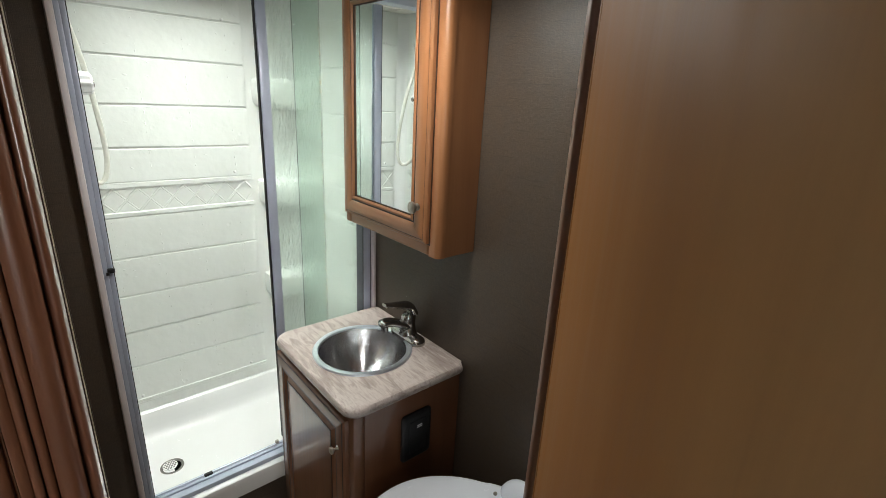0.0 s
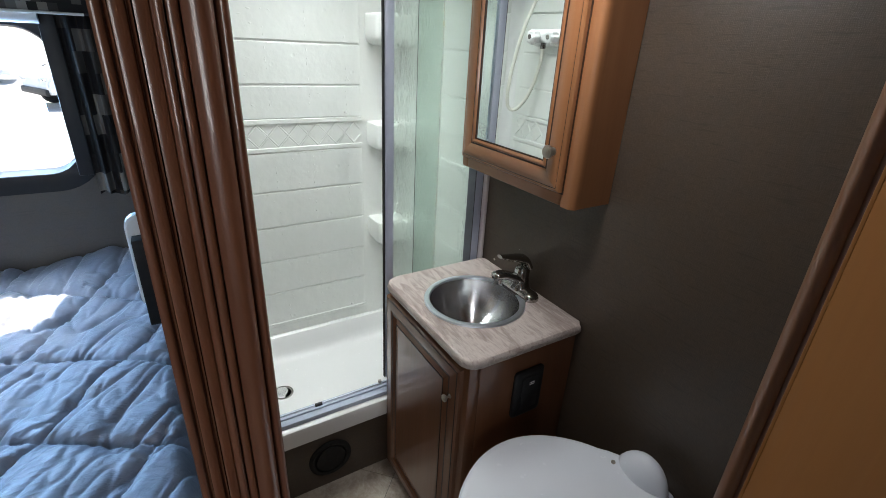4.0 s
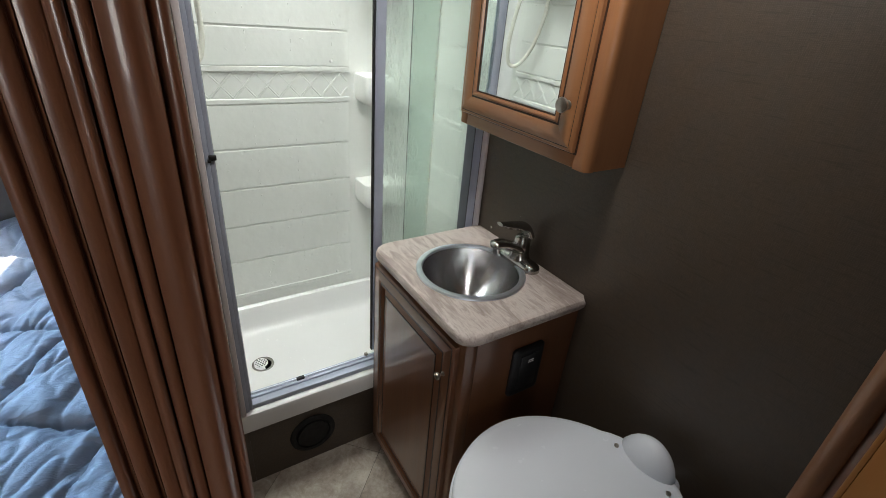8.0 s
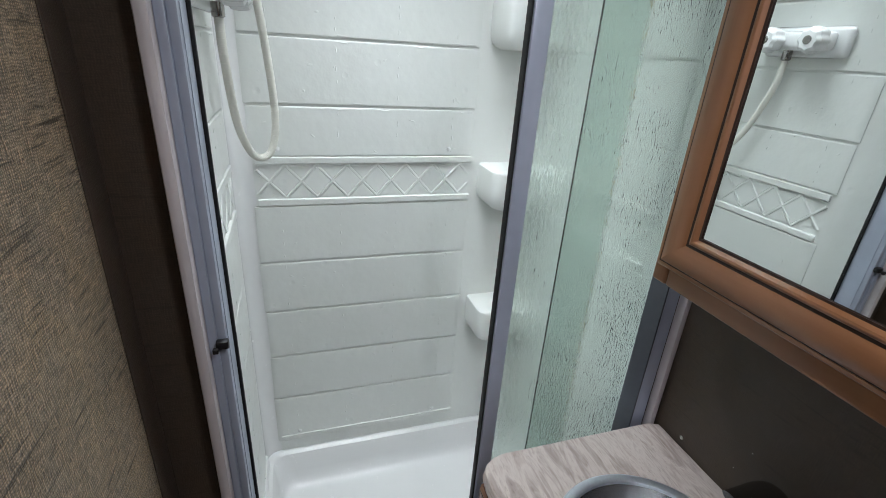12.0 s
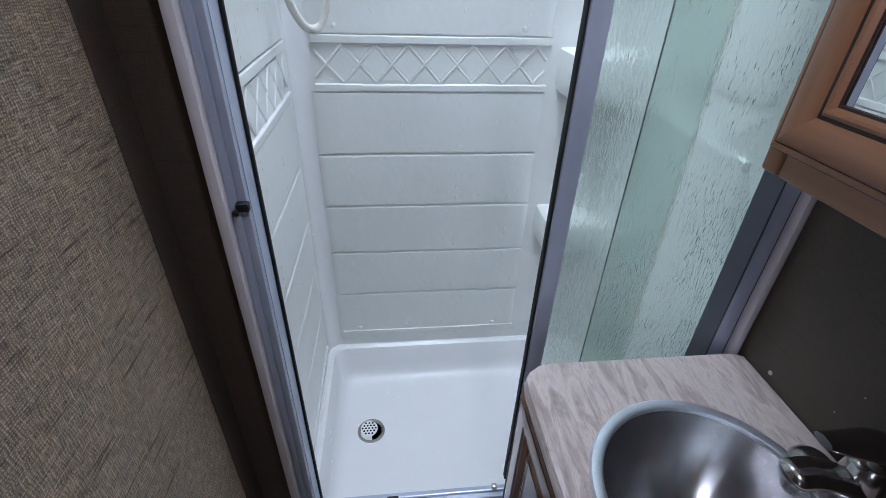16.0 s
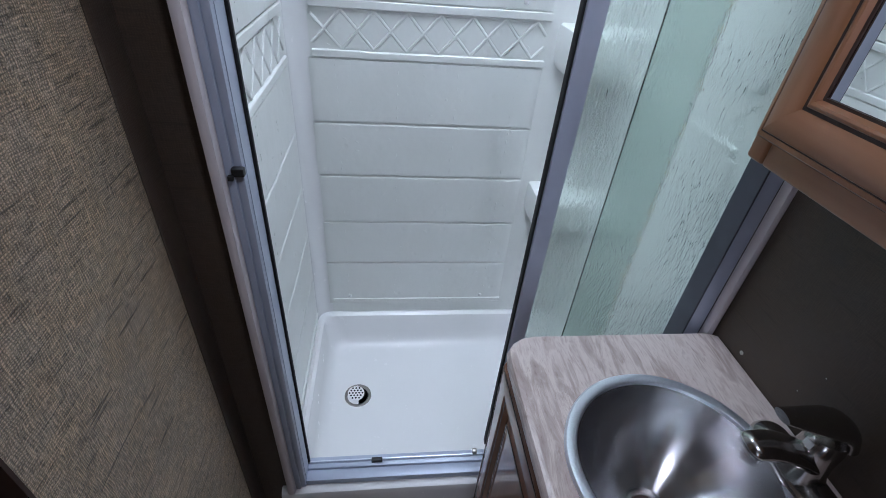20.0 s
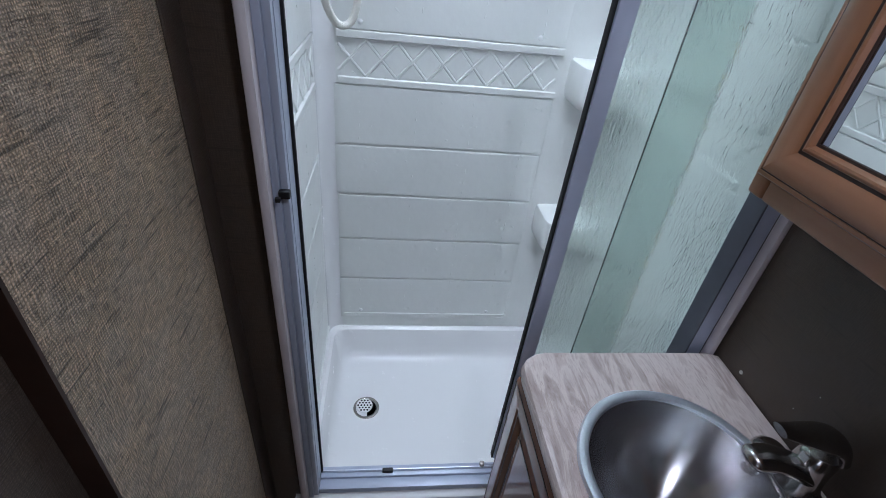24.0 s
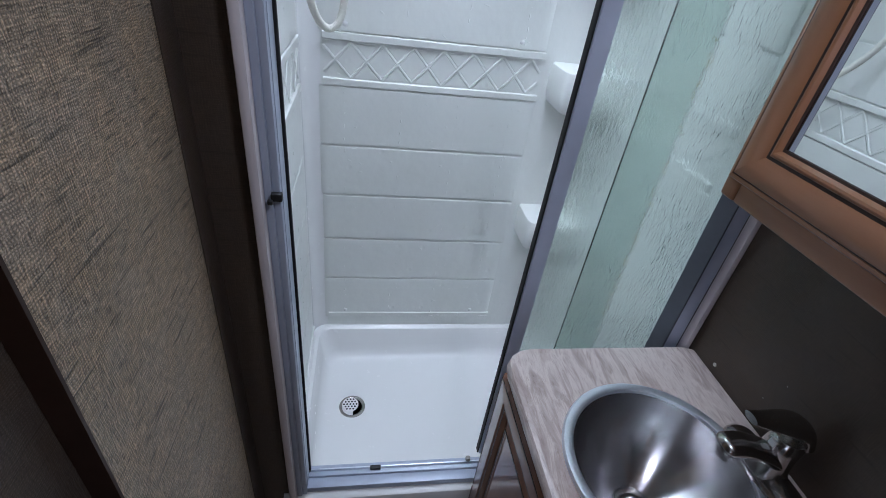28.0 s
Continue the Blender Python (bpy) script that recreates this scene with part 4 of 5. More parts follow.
def knob(at, axis, parent, r=0.0145):
    """A round pewter knob on a stem."""
    m = Matrix.Translation(at) @ Matrix.Rotation(radians(-90), 4, "Y")
    k = piece("knob", lathe([(r * 0.30, 0.0), (r * 0.26, 0.010), (r * 0.6, 0.0125), (r * 0.95, 0.0155), (r, 0.019), (r * 0.93, 0.0215), (r * 0.80, 0.0222), (r * 0.74, 0.0216), (r * 0.4, 0.0238), (0, 0.0245)], m, 28), PEWTER, parent, "round pewter knob")
    under(part("rosette", lathe([(r * 0.62, -0.0002), (r * 0.60, 0.0018), (r * 0.45, 0.0032), (r * 0.30, 0.0036)], m, 24), PEWTER), k)
    return k


knob((VX0 - 0.0315, 0.938, 0.690), "x", vdoor, 0.0105)
for hz in (0.15, 0.70):
    piece("hinge", lathe([(0.0035, -0.02), (0.0035, 0.02)], Matrix.Translation((VX0 - 0.016, VD[1] + 0.004, hz)), 10), PEWTER, vdoor)

outlet = empty("power_outlet", (0.745, VY0, 0.655), "black power outlet with a cover on the vanity side", "outlet")
piece("cover_plate", loft([[(u, VY0 - h, v) for u, v in round_rect(0.690 + d, 0.796 - d, 0.578 + d, 0.738 - d, 0.012, 4)] for d, h in ((0, 0), (0, 0.007), (0.004, 0.011), (0.010, 0.0125))], True, True, True), BLACK, outlet)
piece("socket_face", box(0.712, 0.774, VY0 - 0.0155, VY0 - 0.0127, 0.606, 0.716, 0.001), BLACK, outlet)
for bz in (0.690, 0.696):
    piece("marking", box(0.738, 0.756, VY0 - 0.0162, VY0 - 0.0156, bz, bz + 0.003), MARK, outlet, "small white printed bar")

# worktop with a round cut-out
worktop = new("worktop")
tagged(worktop, "grey-pink stone-look laminate worktop with rounded corners", "worktop")
CX, CY, CR = 0.705, 1.119, 0.1465
N = 96
hole = [(CX + CR * math.cos(2 * math.pi * i / N), CY + CR * math.sin(2 * math.pi * i / N)) for i in range(N)]
TX0, TX1, TY0, TY1 = 0.508, RIGHT_X - 0.002, 0.862, 1.3645


def top_outline(inset):
    """Rounded rectangle sampled along rays from the bowl's centre."""
    rr = 0.045
    out = []
    for i in range(N):
        dx, dy = math.cos(2 * math.pi * i / N), math.sin(2 * math.pi * i / N)
        lo, hi = 0.0, 1.0
        for _ in range(30):
            mid = (lo + hi) / 2
            px, py = CX + dx * mid, CY + dy * mid
            x0, x1, y0, y1 = TX0 + inset, TX1, TY0 + inset, TY1
            inside = x0 < px < x1 and y0 < py < y1
            if inside and px < x0 + rr and py < y0 + rr:
                inside = math.hypot(px - x0 - rr, py - y0 - rr) < rr
            if inside and px < x0 + 0.045 and py > y1 - 0.045:
                inside = math.hypot(px - x0 - 0.045, py - y1 + 0.045) < 0.045
            lo, hi = (mid, hi) if inside else (lo, mid)
        out.append((CX + dx * lo, CY + dy * lo))
    return out


TZ = 0.846
inner = [(u, v) for u, v in top_outline(0.012)]
piece("slab", loft([[(u, v, TZ - 0.030) for u, v in hole], [(u, v, TZ) for u, v in hole], [(u, v, TZ) for u, v in inner], [(u, v, TZ - 0.030) for u, v in inner], [(u, v, TZ - 0.030) for u, v in hole]]), LAMINATE, worktop)
piece("edge_band", loft([[(u, v, z) for u, v in top_outline(d)] for d, z in ((0.0121, TZ), (0.005, TZ - 0.002), (0.0015, TZ - 0.007), (0.0, TZ - 0.014), (0.0015, TZ - 0.024), (0.006, TZ - 0.031), (0.014, TZ - 0.032))]), LAMINATE, worktop)

sink = empty("sink", (CX, CY, TZ), "round stainless steel sink set into the worktop", "sink")
SM = Matrix.Translation((CX, CY, TZ))
piece("rim", lathe([(0.1560, 0.0005), (0.1555, 0.0035), (0.1530, 0.0060), (0.1420, 0.0066), (0.1385, 0.0052), (0.1372, 0.000)], SM, 96, None, False), RIM_STEEL, sink)
bowl = [(0.1375, 0.0005), (0.1360, -0.012)]
for i in range(1, 15):
    a = radians(90 * i / 15)
    bowl.append((0.1360 * math.cos(a) ** 0.85, -0.012 - 0.118 * math.sin(a) ** 1.05))
bowl += [(0.034, -0.1312), (0.0, -0.1312)]
piece("bowl", lathe([b for b in bowl if b[0] > 0.033 or b[0] == 0.0], SM, 96, None, False), STAINLESS, sink)
piece("sink_drain", lathe([(0.033, -0.1305), (0.032, -0.128), (0.027, -0.127), (0.025, -0.1295), (0.019, -0.1300), (0.018, -0.127), (0.010, -0.126), (0.009, -0.121), (0.004, -0.119), (0, -0.119)], SM, 36), CHROME, sink, "chrome basket drain")

# faucet
faucet = empty("faucet", (0.862, 1.105, TZ), "brushed nickel single-lever basin faucet", "faucet")
FX, FY = 0.866, 1.100
piece("base", loft([[(u, v, TZ + h) for u, v in round_rect(FX - 0.028 + d, FX + 0.028 - d, FY - 0.078 + d, FY + 0.078 - d, 0.0275 - d, 10)] for d, h in ((0, 0.0), (0, 0.008), (0.003, 0.015), (0.010, 0.021), (0.020, 0.025))], True, True, True), CHROME, faucet, angle=60)
piece("body", loft([[(FX + dx + a * math.cos(t), FY + b * math.sin(t), TZ + h) for t in [2 * math.pi * i / 32 for i in range(32)]] for a, b, h, dx in ((0.030, 0.036, 0.016, 0), (0.026, 0.028, 0.030, 0), (0.024, 0.025, 0.055, 0.0), (0.024, 0.024, 0.078, 0.002), (0.020, 0.020, 0.088, 0.004))], True, True, True), CHROME, faucet, angle=60)
sp = smooth_path([(FX - 0.006, FY, TZ + 0.044), (FX - 0.040, FY, TZ + 0.063), (FX - 0.075, FY, TZ + 0.077), (FX - 0.101, FY, TZ + 0.079)], 8)
loops = []
for i, p in enumerate(sp):
    t = i / (len(sp) - 1)
    a, b = 0.025 - 0.005 * t, 0.017 - 0.004 * t
    loops.append([(p.x, p.y + a * math.cos(2 * math.pi * k / 28), p.z + b * math.sin(2 * math.pi * k / 28)) for k in range(28)])
last = loops[-1]
c = sp[-1]
for s, dx in ((0.9, 0.005), (0.65, 0.009), (0.3, 0.011)):
    loops.append([(c.x - dx, c.y + (p[1] - c.y) * s, c.z + (p[2] - c.z) * s) for p in last])
piece("spout", loft(loops, True, True, True), CHROME, faucet, angle=60)
piece("aerator", lathe([(0.0115, 0.0), (0.0115, -0.020), (0.009, -0.022), (0.0, -0.020)], Matrix.Translation((FX - 0.092, FY, TZ + 0.072)), 24), CHROME, faucet)
lv = smooth_path([(FX + 0.020, FY, TZ + 0.086), (FX + 0.002, FY, TZ + 0.114), (FX - 0.030, FY, TZ + 0.125), (FX - 0.064, FY, TZ + 0.133), (FX - 0.095, FY, TZ + 0.142)], 8)
loops = []
for i, p in enumerate(lv):
    t = i / (len(lv) - 1)
    a = 0.024 if t < 0.45 else 0.024 - 0.012 * (t - 0.45) / 0.55
    b = 0.014 if t < 0.3 else 0.014 - 0.009 * (t - 0.3) / 0.7
    d = (lv[min(i + 1, len(lv) - 1)] - lv[max(i - 1, 0)]).normalized()
    up = d.cross(Vector((0, 1, 0))).normalized()
    loops.append([p + Vector((0, 1, 0)) * a * math.cos(2 * math.pi * k / 28) + up * b * math.sin(2 * math.pi * k / 28) for k in range(28)])
piece("lever", loft(loops, True, True, True), CHROME, faucet, angle=60)
piece("temperature_mark", box(FX - 0.0235, FX - 0.0215, FY - 0.006, FY + 0.006, TZ + 0.072, TZ + 0.084, 0.0008), MARK, faucet, "small pale marker")

# ---- mirror cabinet ----
MX0, MY0, MY1, MZ0, MZ1 = 0.779, 0.866, 1.346, 1.208, 1.93
mcab = empty("mirror_cabinet", (0.85, 1.11, MZ0), "honey maple wall cabinet with a mirrored door", "cabinet")
piece("side_panel", box(MX0 + 0.0264, RIGHT_X - 0.002, MY0, MY0 + 0.014, MZ0, MZ1), CABINET_WOOD, mcab)
piece("side_panel", box(MX0 + 0.021, RIGHT_X - 0.002, MY1 - 0.014, MY1, MZ0, MZ1), CABINET_WOOD, mcab)
piece("bottom_panel", box(MX0 + 0.004, RIGHT_X - 0.002, MY0 + 0.0145, MY1 - 0.0145, MZ0 + 0.004, MZ0 + 0.018), CABINET_WOOD_Y, mcab)
piece("top_panel", box(MX0 + 0.004, RIGHT_X - 0.002, MY0 + 0.0145, MY1 - 0.0145, MZ1 - 0.014, MZ1), CABINET_WOOD_Y, mcab)
piece("back_panel", box(RIGHT_X - 0.010, RIGHT_X - 0.0025, MY0 + 0.0145, MY1 - 0.0145, MZ0 + 0.0185, MZ1 - 0.0145), CABINET_WOOD, mcab)
piece("corner_post", prism([(MX0, MY0 + 0.036)] + [(MX0 + 0.016 - 0.016 * math.cos(radians(a)), MY0 + 0.014 - 0.016 * math.sin(radians(a))) for a in range(0, 91, 9)] + [(MX0 + 0.0262, MY0 - 0.002), (MX0 + 0.0262, MY0 + 0.036)], lambda u, v, w: (u, v, w), MZ0, MZ1), CABINET_WOOD, mcab, angle=60)
piece("face_stile", box(MX0, MX0 + 0.0205, MY1 - 0.030, MY1, MZ0, MZ1, 0.005, 3), CABINET_WOOD, mcab)
piece("face_rail", box(MX0 + 0.0003, MX0 + 0.020, MY0 + 0.0402, MY1 - 0.0302, MZ0, MZ0 + 0.040, 0.005, 3), CABINET_WOOD_Y, mcab)
piece("face_rail", box(MX0 + 0.0003, MX0 + 0.020, MY0 + 0.0402, MY1 - 0.0302, MZ1 - 0.040, MZ1, 0.002), CABINET_WOOD_Y, mcab)
mdoor = empty("mirror_door", (0, 0, 0), "", "")
mdoor.parent = mcab
mdoor.matrix_parent_inverse = mcab.matrix_basis.inverted()


def mface(u, v, h):
    return (MX0 - 0.0005 - h, u, v)


MD = (0.902, 1.331, 1.243, 1.918)
framed("door_", mdoor, mface, *MD, [(0, 0.0), (0, 0.010), (0.003, 0.014), (0.008, 0.0155), (0.0095, 0.0135), (0.0115, 0.0162), (0.017, 0.0185), (0.024, 0.0198), (0.032, 0.0200), (0.040, 0.0190), (0.047, 0.0165), (0.050, 0.0140), (0.0530, 0.0145), (0.0550, 0.0172), (0.058, 0.0184), (0.061, 0.0176), (0.066, 0.0110)], CABINET_WOOD_Y, CABINET_WOOD)
for d, w, hh in ((0.0095, 0.0018, 0.0146), (0.0515, 0.0024, 0.0150), (0.0655, 0.0025, 0.0126)):
    bm = loft([[mface(u, v, hh + k) for u, v in ((MD[0] + e, MD[2] + e), (MD[1] - e, MD[2] + e), (MD[1] - e, MD[3] - e), (MD[0] + e, MD[3] - e))] for e, k in ((d - w, -0.002), (d - w, 0), (d + w, 0), (d + w, -0.002))])
    piece("glaze_line", bm, GLAZE, mdoor, "dark glaze in the moulding")
bm = loft([[mface(u, v, k) for u, v in ((MD[0] - e, MD[2] - e), (MD[1] + e, MD[2] - e), (MD[1] + e, MD[3] + e), (MD[0] - e, MD[3] + e))] for e, k in ((-0.002, -0.0003), (-0.002, 0.0008), (0.0042, 0.0008), (0.0042, -0.0003))])
piece("reveal", bm, GLAZE, mcab, "dark glazed line round the door")
piece("mirror_pane", box(MX0 - 0.0105, MX0 - 0.0065, MD[0] + 0.060, MD[1] - 0.060, MD[2] + 0.060, MD[3] - 0.060), MIRROR, mdoor, "mirror glass")
piece("door_backing", box(MX0 - 0.0060, MX0 - 0.0010, MD[0] + 0.010, MD[1] - 0.010, MD[2] + 0.010, MD[3] - 0.010), CABINET_WOOD, mdoor)
knob((MX0 - 0.0195, 0.932, 1.340), "x", mdoor, 0.0165)

# ---- toilet ----
toilet = empty("toilet", (0.62, 0.548, 0), "white plastic toilet with its lid closed", "toilet")
TCX, TCY, TLZ = 0.600, 0.548, 0.606


def lid_outline(grow=0.0, k=72):
    """A broad oval with a hinge tab at the wall side."""
    out = []
    s = 1 + grow / 0.235
    for i in range(k):
        a = 2 * math.pi * i / k
        x, y = 0.252 * math.cos(a), 0.260 * math.sin(a)
        if x > 0:
            y *= 1 - 0.10 * (x / 0.252) ** 2
        if x > 0 and abs(y) < 0.125:
            x = max(x, 0.262 - 0.05 * (abs(y) / 0.125) ** 3)
        out.append((TCX + x * s, TCY + y * s))
    return out


def slab_of(outline, prof):
    return loft([[(u, v, z) for u, v in outline(g)] for g, z in prof], True, True, True)


piece("lid", slab_of(lid_outline, [(-0.010, TLZ - 0.020), (-0.002, TLZ - 0.019), (0.0, TLZ - 0.014), (-0.001, TLZ - 0.006), (-0.006, TLZ - 0.001), (-0.016, TLZ + 0.001), (-0.06, TLZ + 0.004), (-0.12, TLZ + 0.006), (-0.17, TLZ + 0.0065)]), TOILET_WHITE, toilet, angle=60)
piece("seat", slab_of(lid_outline, [(-0.008, TLZ - 0.042), (0.002, TLZ - 0.040), (0.005, TLZ - 0.034), (0.004, TLZ - 0.026), (-0.004, TLZ - 0.0215)]), TOILET_WHITE, toilet, angle=60)
piece("bowl", slab_of(lid_outline, [(-0.090, 0.10), (-0.085, 0.16), (-0.060, 0.30), (-0.025, 0.44), (-0.006, 0.505), (0.0, 0.536), (-0.004, 0.560), (-0.020, 0.5625)]), TOILET_WHITE, toilet, angle=60)
piece("foot", slab_of(lid_outline, [(-0.060, 0.0), (-0.060, 0.05), (-0.075, 0.08), (-0.089, 0.0995)]), TOILET_WHITE, toilet, angle=60)
piece("rear_deck", box(0.800, RIGHT_X - 0.004, TCY - 0.070, TCY + 0.070, 0.30, 0.570, 0.025, 4), TOILET_WHITE, toilet)
hump = []
for i in range(13):
    t = i / 12
    y = TCY - 0.066 + 0.134 * t
    r = math.sin(math.pi * min(max(t, 0.015), 0.985)) ** 0.5
    hump.append([(0.842 + 0.040 * r * math.cos(2 * math.pi * k / 28), y, TLZ - 0.004 + 0.068 * r * math.sin(2 * math.pi * k / 28)) for k in range(28)])
piece("hinge_cover", loft(hump, True, True, True), TOILET_WHITE, toilet, "rounded white hinge cover", angle=70)
for hy in (TCY - 0.076, TCY + 0.064):
    piece("hinge_pin", lathe([(0.0055, 0), (0.0055, 0.012), (0.004, 0.014)], Matrix.Translation((0.808, hy, TLZ - 0.006)), 14), PEWTER, toilet)
piece("flush_pedal", box(0.44, 0.50, TCY + 0.13, TCY + 0.17, 0.03, 0.05, 0.008), TOILET_WHITE, toilet)

# furnace register
reg = empty("heat_register", (0.302, FRONT_Y, 0.130), "round black heating register in the shower riser", "register")
RM = Matrix.Translation((0.302, FRONT_Y, 0.131)) @ Matrix.Rotation(radians(90), 4, "X")
piece("ring", lathe([(0.080, 0.0), (0.079, 0.006), (0.070, 0.011), (0.062, 0.009), (0.060, 0.001)], RM, 48, None, False), RUBBER, reg)
piece("duct", lathe([(0.0605, 0.0008), (0.0, 0.0008)], RM, 36), RUBBER, reg)
piece("damper", lathe([(0.056, 0.004), (0.054, 0.007), (0.0, 0.008)], Matrix.Translation((0.302, FRONT_Y - 0.003, 0.131)) @ Matrix.Rotation(radians(90), 4, "X") @ Matrix.Rotation(radians(3), 4, "Y"), 36), RUBBER, reg)

# small marks on the walls
anchor = new("wall_anchor")
tagged(anchor, "small pale plastic wall anchor above the worktop", "wall anchor")
piece("plug", lathe([(0.0040, 0.0), (0.0038, 0.0010), (0.0026, 0.0015), (0.0018, 0.0006), (0.0, 0.0004)], Matrix.Translation((RIGHT_X, 1.301, 0.864)) @ Matrix.Rotation(radians(-90), 4, "Y"), 14), SEAT_TAN, anchor)
for my, mz in ((1.175, 0.954), (1.194, 0.902)):
    nail = new("nail")
    tagged(nail, "tiny pale nail head in the brown wall", "nail")
    piece("head", lathe([(0.0009, 0.0), (0.0007, 0.0005), (0.0, 0.0007)], Matrix.Translation((RIGHT_X, my, mz)) @ Matrix.Rotation(radians(-90), 4, "Y"), 10), SEAT_TAN, nail)
hook = new("wall_tack")
tagged(hook, "tiny dark tack in the linen wallpaper", "tack")
piece("head", box(-0.0066, -0.0050, 0.7565, 0.7590, 1.000, 1.0105, 0.0004, 1), BLACK, hook)

# ---- bed side ----
bed = empty("bed", (-0.85, 1.3, 0), "bed with a blue-grey quilted satin comforter", "bed")
BX0, BX1, BY0, BY1, BZ = -1.95, -0.090, 0.60, 2.02, 0.685
piece("platform", box(BX0, BX1 - 0.03, BY0 + 0.05, BY1, 0.0, 0.40, 0.01), TRIM_WOOD, bed)
piece("mattress", box(BX0, BX1 - 0.015, BY0 + 0.03, BY1, 0.4005, BZ - 0.05, 0.03, 4), GREY_VINYL, bed)


def quilt():
    nx, ny = 440, 330
    g = bmesh.new()
    rows = []
    for j in range(ny + 1):
        row = []
        for i in range(nx + 1):
            x = BX0 + (BX1 - BX0) * i / nx
            y = BY0 + (BY1 - BY0) * j / ny
            p = Vector((x, y, 0.0))
            wob = 0.030 * noise.noise(p * 3.0) + 0.008 * noise.noise(p * 9.0)
            qa, qb = (x * 0.461 + y * 0.887 + wob - 0.063) / 0.28, (x * 0.866 - y * 0.5 + wob * 1.3 - 0.035) / 0.244
            a, b = abs(qa % 1.0 - 0.5) * 2, abs(qb % 1.0 - 0.5) * 2
            puff = 0.024 * (1 - a ** 9) ** 0.7 * (1 - b ** 9) ** 0.7
            along, over = x * 0.5 + y * 0.866, x * 0.866 - y * 0.5
            fold = 0.012 * noise.noise(p * 4.5 + Vector((0, 0, 0.3))) + 0.008 * noise.noise(Vector((along * 2.6, over * 11, 1.1))) + 0.0025 * noise.noise(Vector((along * 7, over * 26, 2.6)))
            pucker = 0.0075 * noise.noise(Vector((along * 14, over * 60, 4.2))) * a ** 3 + 0.0075 * noise.noise(Vector((along * 60, over * 14, 7.7))) * b ** 3
            crease = 0.013 * (1 - abs(noise.noise(Vector((along * 3.0, over * 11, 4.2))))) ** 9 + 0.005 * (1 - abs(noise.noise(Vector((along * 8, over * 24, 7.7))))) ** 8
            z = BZ + puff + fold + pucker - crease + 0.02
            z += 0.085 * max(0, (y - 1.50) / 0.52) ** 1.5 + 0.035 * max(0, (y - 1.7) / 0.3) * max(0, min(1, (x + 0.45) / 0.25))
            edge = min((x - BX0), (BX1 - x), (y - BY0))
            if edge < 0.05:
                z -= 0.07 * (1 - edge / 0.05) ** 2
            row.append(g.verts.new((x, y, z)))
        rows.append(row)
    for r0, r1 in zip(rows, rows[1:]):
        for i in range(nx):
            g.faces.new((r0[i], r0[i + 1], r1[i + 1], r1[i]))
    rim = [rows[0][i] for i in range(nx + 1)] + [rows[j][nx] for j in range(1, ny + 1)] + [rows[ny][i] for i in range(nx - 1, -1, -1)] + [rows[j][0] for j in range(ny - 1, 0, -1)]
    low = [g.verts.new((v.co.x, v.co.y, 0.42)) for v in rim]
    for i in range(len(rim)):
        j = (i + 1) % len(rim)
        g.faces.new((rim[i], rim[j], low[j], low[i]))
    return g


comforter = new("comforter")
tagged(comforter, "rumpled blue-grey satin quilt with diagonal stitching on the bed", "quilt")
piece("cover", quilt(), SATIN, comforter, angle=80)
piece("hem", tube([Vector((BX1 + 0.002, BY0 + 0.05, 0.430)), Vector((BX1 + 0.002, 1.2, 0.430)), Vector((BX1 + 0.002, BY1 - 0.02, 0.430))], 0.009, 10), SATIN, comforter, "stitched hem")

# curtain and valance by the bed window


def cloth(x0, x1, z0, z1, y, folds, depth):
    n = 60
    top, bot = [], []
    for i in range(n + 1):
        t = i / n
        f = depth * math.sin(t * folds * 2 * math.pi) + depth * 0.4 * math.sin(t * folds * 5.3 + 1)
        top.append((x0 + (x1 - x0) * t, y - 0.02 + f, z1))
        bot.append((x0 + (x1 - x0) * t + 0.004 * math.sin(t * 9), y - 0.02 + f * 1.3, z0 + 0.006 * math.sin(t * 7)))
    loops = [[(a[0] + (b[0] - a[0]) * k / 14, a[1] + (b[1] - a[1]) * k / 14, a[2] + (b[2] - a[2]) * k / 14) for a, b in zip(top, bot)] for k in range(15)]
    bm = loft(loops, False)
    r = bmesh.ops.extrude_face_region(bm, geom=bm.faces[:])
    bmesh.ops.translate(bm, verts=[v for v in r["geom"] if isinstance(v, bmesh.types.BMVert)], vec=(0, 0.004, 0))
    return bm


curtain = new("curtain")
tagged(curtain, "dark patchwork-check curtain panel beside the window", "curtain")
piece("cloth", cloth(-0.242, -0.158, 1.045, 1.60, BACK_Y - 0.030, 2.2, 0.009), CHECK, curtain)
piece("backing", box(-0.286, -0.243, BACK_Y - 0.042, BACK_Y - 0.020, 1.11, 1.60, 0.004), BLACK, curtain, "dark curtain lining")
valance = new("valance")
tagged(valance, "patchwork-check valance across the window top", "valance")
piece("board", box(-1.60, -0.150, BACK_Y - 0.130, BACK_Y - 0.002, 1.585, 1.78, 0.012, 3), CHECK, valance)
piece("piping", tube([Vector((-1.60, BACK_Y - 0.131, 1.587)), Vector((-0.9, BACK_Y - 0.131, 1.587)), Vector((-0.165, BACK_Y - 0.131, 1.587))], 0.004, 8), SEAT_TAN, valance)
blind = new("window_blind")
tagged(blind, "rolled white window shade under the valance", "blind")
piece("roll", lathe([(0.022, -0.58), (0.022, 0.58)], Matrix.Translation((-0.86, BACK_Y - 0.045, 1.580)) @ Matrix.Rotation(radians(90), 4, "Y"), 20), PAN, blind)

wall_box = empty("wall_fixture", (-0.08, 1.35, 0.85), "black wall fixture with a rounded white back beside the bed", "wall fixture")
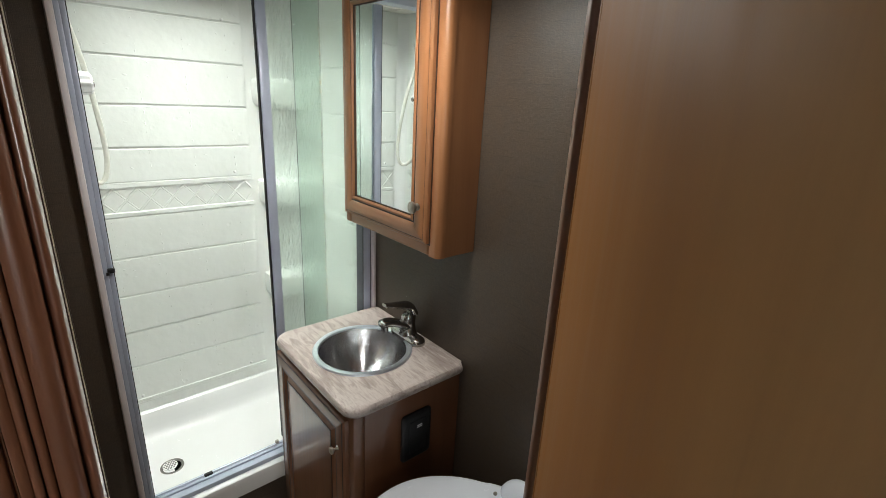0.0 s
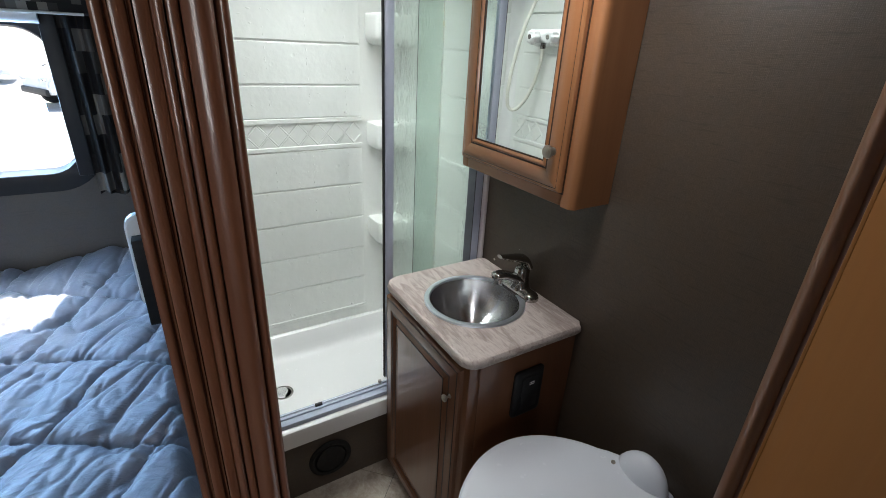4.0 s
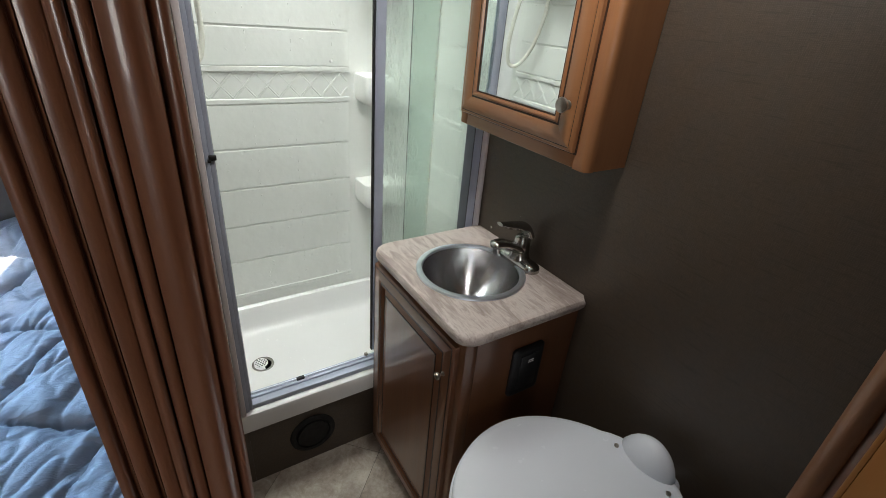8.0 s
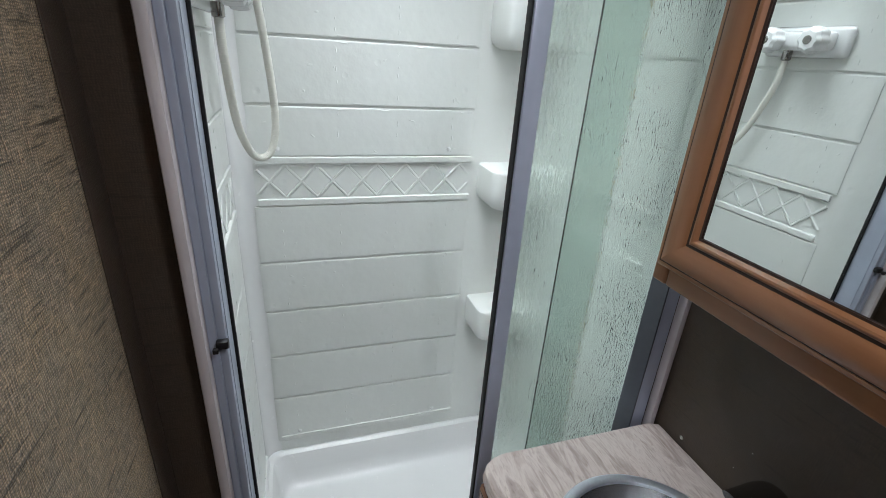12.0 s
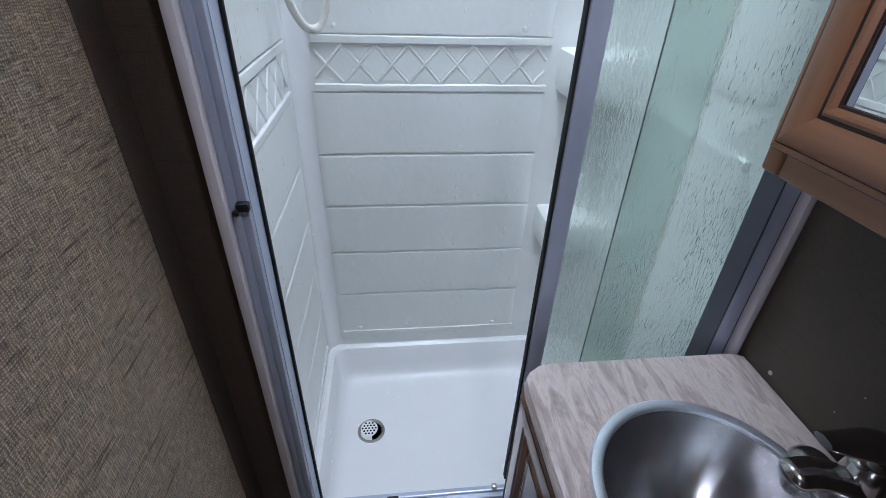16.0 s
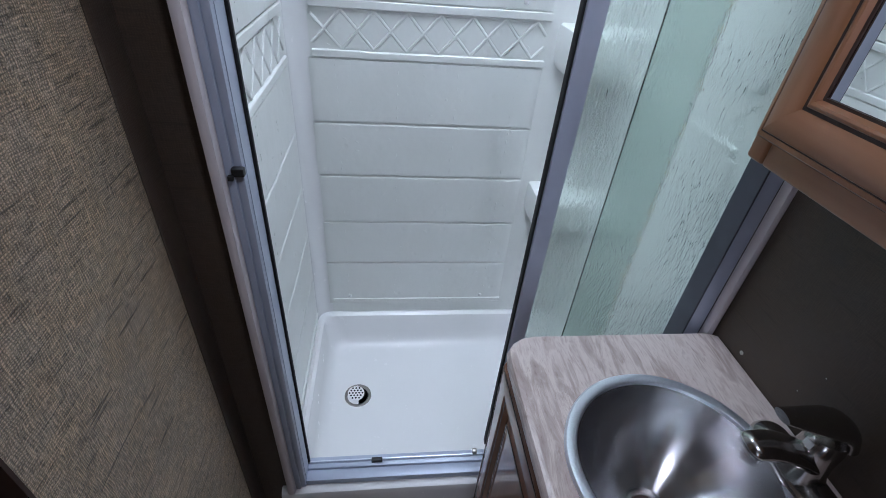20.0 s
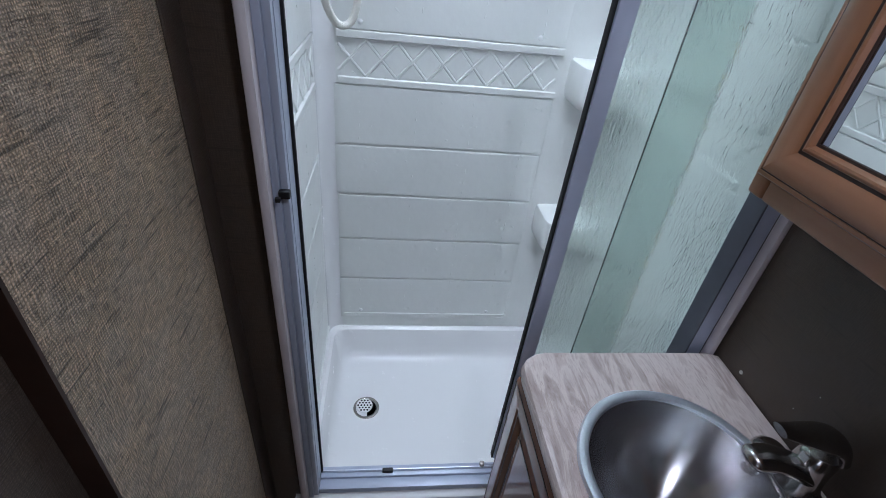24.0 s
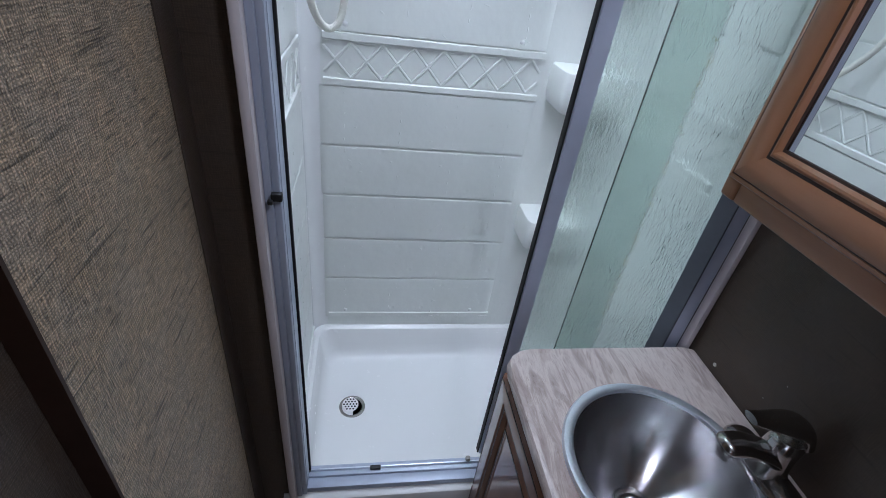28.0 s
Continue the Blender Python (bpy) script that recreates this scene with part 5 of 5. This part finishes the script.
piece("back_plate", loft([[(u, 1.36 - h, v) for u, v in round_rect(-0.148 + d, -0.0618, 0.92 + d, 1.165 - d, (0.002, 0.03, 0.03, 0.002), 8)] for d, h in ((0.004, -0.02), (0, -0.014), (0, 0.010), (0.004, 0.015))], True, True, True), PAN, wall_box, "white rounded back plate")
piece("screen", box(-0.138, -0.0620, 1.300, 1.340, 0.895, 1.120, 0.003), RUBBER, wall_box, "black front panel")

# ---- outside the window ----
ground = structure("ground", box(-120, 120, -120, 160, -1.06, -1.0), CONCRETE, "pale sunlit concrete lot", "ground")


def trailer(at, turn, label):
    t = empty("travel_trailer", at, label, "trailer")
    t.matrix_basis = Matrix.Translation(at) @ Matrix.Rotation(radians(turn), 4, "Z")
    part("body", box(-3.4, 3.4, -1.2, 1.2, 0.55, 3.0, 0.18, 4), VEHICLE_WHITE, t)
    part("skirt", box(-3.3, 3.3, -1.15, 1.15, 0.35, 0.56), ALUMINIUM, t)
    for wx in (-1.9, -0.3, 1.4):
        part("window", box(wx - 0.45, wx + 0.45, -1.215, -1.195, 1.65, 2.25, 0.006), BLACK, t)
    part("door", box(2.2, 2.85, -1.215, -1.196, 0.7, 2.6, 0.006), VEHICLE_WHITE, t)
    for wx in (-0.45, 0.45):
        part("wheel", lathe([(0.20, -0.10), (0.34, -0.10), (0.36, -0.06), (0.36, 0.06), (0.34, 0.10), (0.20, 0.10)], Matrix.Translation((wx, -1.06, 0.36)) @ Matrix.Rotation(radians(90), 4, "X"), 28), RUBBER, t)
    return t


trailer((-8.5, 29.5, -1.0), 4, "white travel trailer parked across the lot")


def van(at, turn):
    v = empty("delivery_van", at, "white van with a blue-tinted windscreen parked in the lot", "van")
    v.matrix_basis = Matrix.Translation(at) @ Matrix.Rotation(radians(turn), 4, "Z")
    side = [(-2.6, 0.45), (-2.62, 0.80), (-2.45, 1.05), (-1.75, 1.25), (-1.15, 2.05), (-0.85, 2.25), (2.5, 2.35), (2.6, 2.25), (2.6, 0.45)]
    body = prism(side, lambda u, w, k: (u, k, w), -0.95, 0.95)
    bmesh.ops.bevel(body, geom=body.edges[:], offset=0.06, segments=2, affect="EDGES")
    part("body", body, VEHICLE_WHITE, v)
    part("windscreen", prism([(-1.74, 1.32), (-1.22, 2.02), (-1.26, 2.04), (-1.78, 1.34)], lambda u, w, k: (u, k, w), -0.82, 0.82), TINT, v, "blue-tinted windscreen")
    for sy in (-1, 1):
        part("side_window", prism([(-1.45, 1.32), (-0.35, 1.32), (-0.35, 1.98), (-1.02, 1.98)], lambda u, w, k: (u, k, w), sy * 0.955, sy * 0.972), TINT, v, "blue-tinted side window")
        part("mirror", box(-1.50, -1.40, sy * 1.05 - 0.07, sy * 1.05 + 0.07, 1.36, 1.58, 0.02), VEHICLE_WHITE, v)
        part("headlight", box(-2.66, -2.58, sy * 0.70 - 0.16, sy * 0.70 + 0.16, 0.78, 0.95, 0.02), ACRYLIC, v)
        for wx in (-1.85, 1.7):
            part("wheel", lathe([(0.18, -0.11), (0.33, -0.11), (0.35, -0.07), (0.35, 0.07), (0.33, 0.11), (0.18, 0.11)], Matrix.Translation((wx, sy * 0.90, 0.35)) @ Matrix.Rotation(radians(90), 4, "X"), 26), RUBBER, v)
    part("bumper", box(-2.70, -2.58, -0.90, 0.90, 0.42, 0.62, 0.03), BLACK, v)
    return v


TINT = plain("blue_tinted_glass", (0.05, 0.12, 0.22), 0.12)
van((-0.9, 21.6, -1.0), 28)
post = empty("lot_post", (-1.32, 4.6, -1.0), "dark metal post with a small bracket", "post")
piece("pole", lathe([(0.035, 0), (0.035, 2.1), (0.03, 2.12)], Matrix.Translation((-1.32, 4.6, -1.0)), 16), BLACK, post)
piece("bracket", box(-1.32, -1.20, 4.57, 4.63, 0.66, 0.72, 0.006), BLACK, post)

# ---- floor tiles, laid diagonally ----
floor_top = structure("floor", box(FAR_X, 1.0, NEAR_Y, 2.08, -0.0038, -0.0012), plain("floor_joint", (0.16, 0.13, 0.105), 0.6), "stone-look vinyl tile floor laid diagonally", "floor")
T, J = 0.305, 0.0022
whole_tile = finish("tile", box(0, T - J, 0, T - J, 0, 0.0022, 0.0008, 1), VINYL)
rot = Matrix.Rotation(radians(45), 4, "Z")
org = Vector((0.30, 1.08, -0.0010))
X0, X1, Y0, Y1 = FAR_X + 0.002, RIGHT_X + 0.04, NEAR_Y + 0.002, BACK_Y - 0.002


def cut_tile(m):
    """A tile trimmed where the walls cut it."""
    bm = box(0, T - J, 0, T - J, 0, 0.0022, 0.0008, 1)
    bm.transform(m)
    for co, no in (((X0, 0, 0), (-1, 0, 0)), ((X1, 0, 0), (1, 0, 0)), ((0, Y0, 0), (0, -1, 0)), ((0, Y1, 0), (0, 1, 0))):
        bmesh.ops.bisect_plane(bm, geom=bm.verts[:] + bm.edges[:] + bm.faces[:], plane_co=co, plane_no=no, clear_outer=True)
    bm.transform(m.inverted())
    return bm


for i in range(-14, 15):
    for j in range(-14, 15):
        m = Matrix.Translation(org + rot @ Vector((i * T, j * T, 0))) @ rot
        c = m @ Vector((T / 2, T / 2, 0))
        if c.x < X0 - 0.17 or c.x > X1 + 0.17 or c.y < Y0 - 0.17 or c.y > Y1 + 0.17:
            continue
        inside = X0 + 0.216 < c.x < X1 - 0.216 and Y0 + 0.216 < c.y < Y1 - 0.216
        t = new("tile", whole_tile if inside else finish("tile", cut_tile(m), VINYL))
        t.parent = floor_top
        t.matrix_basis = m
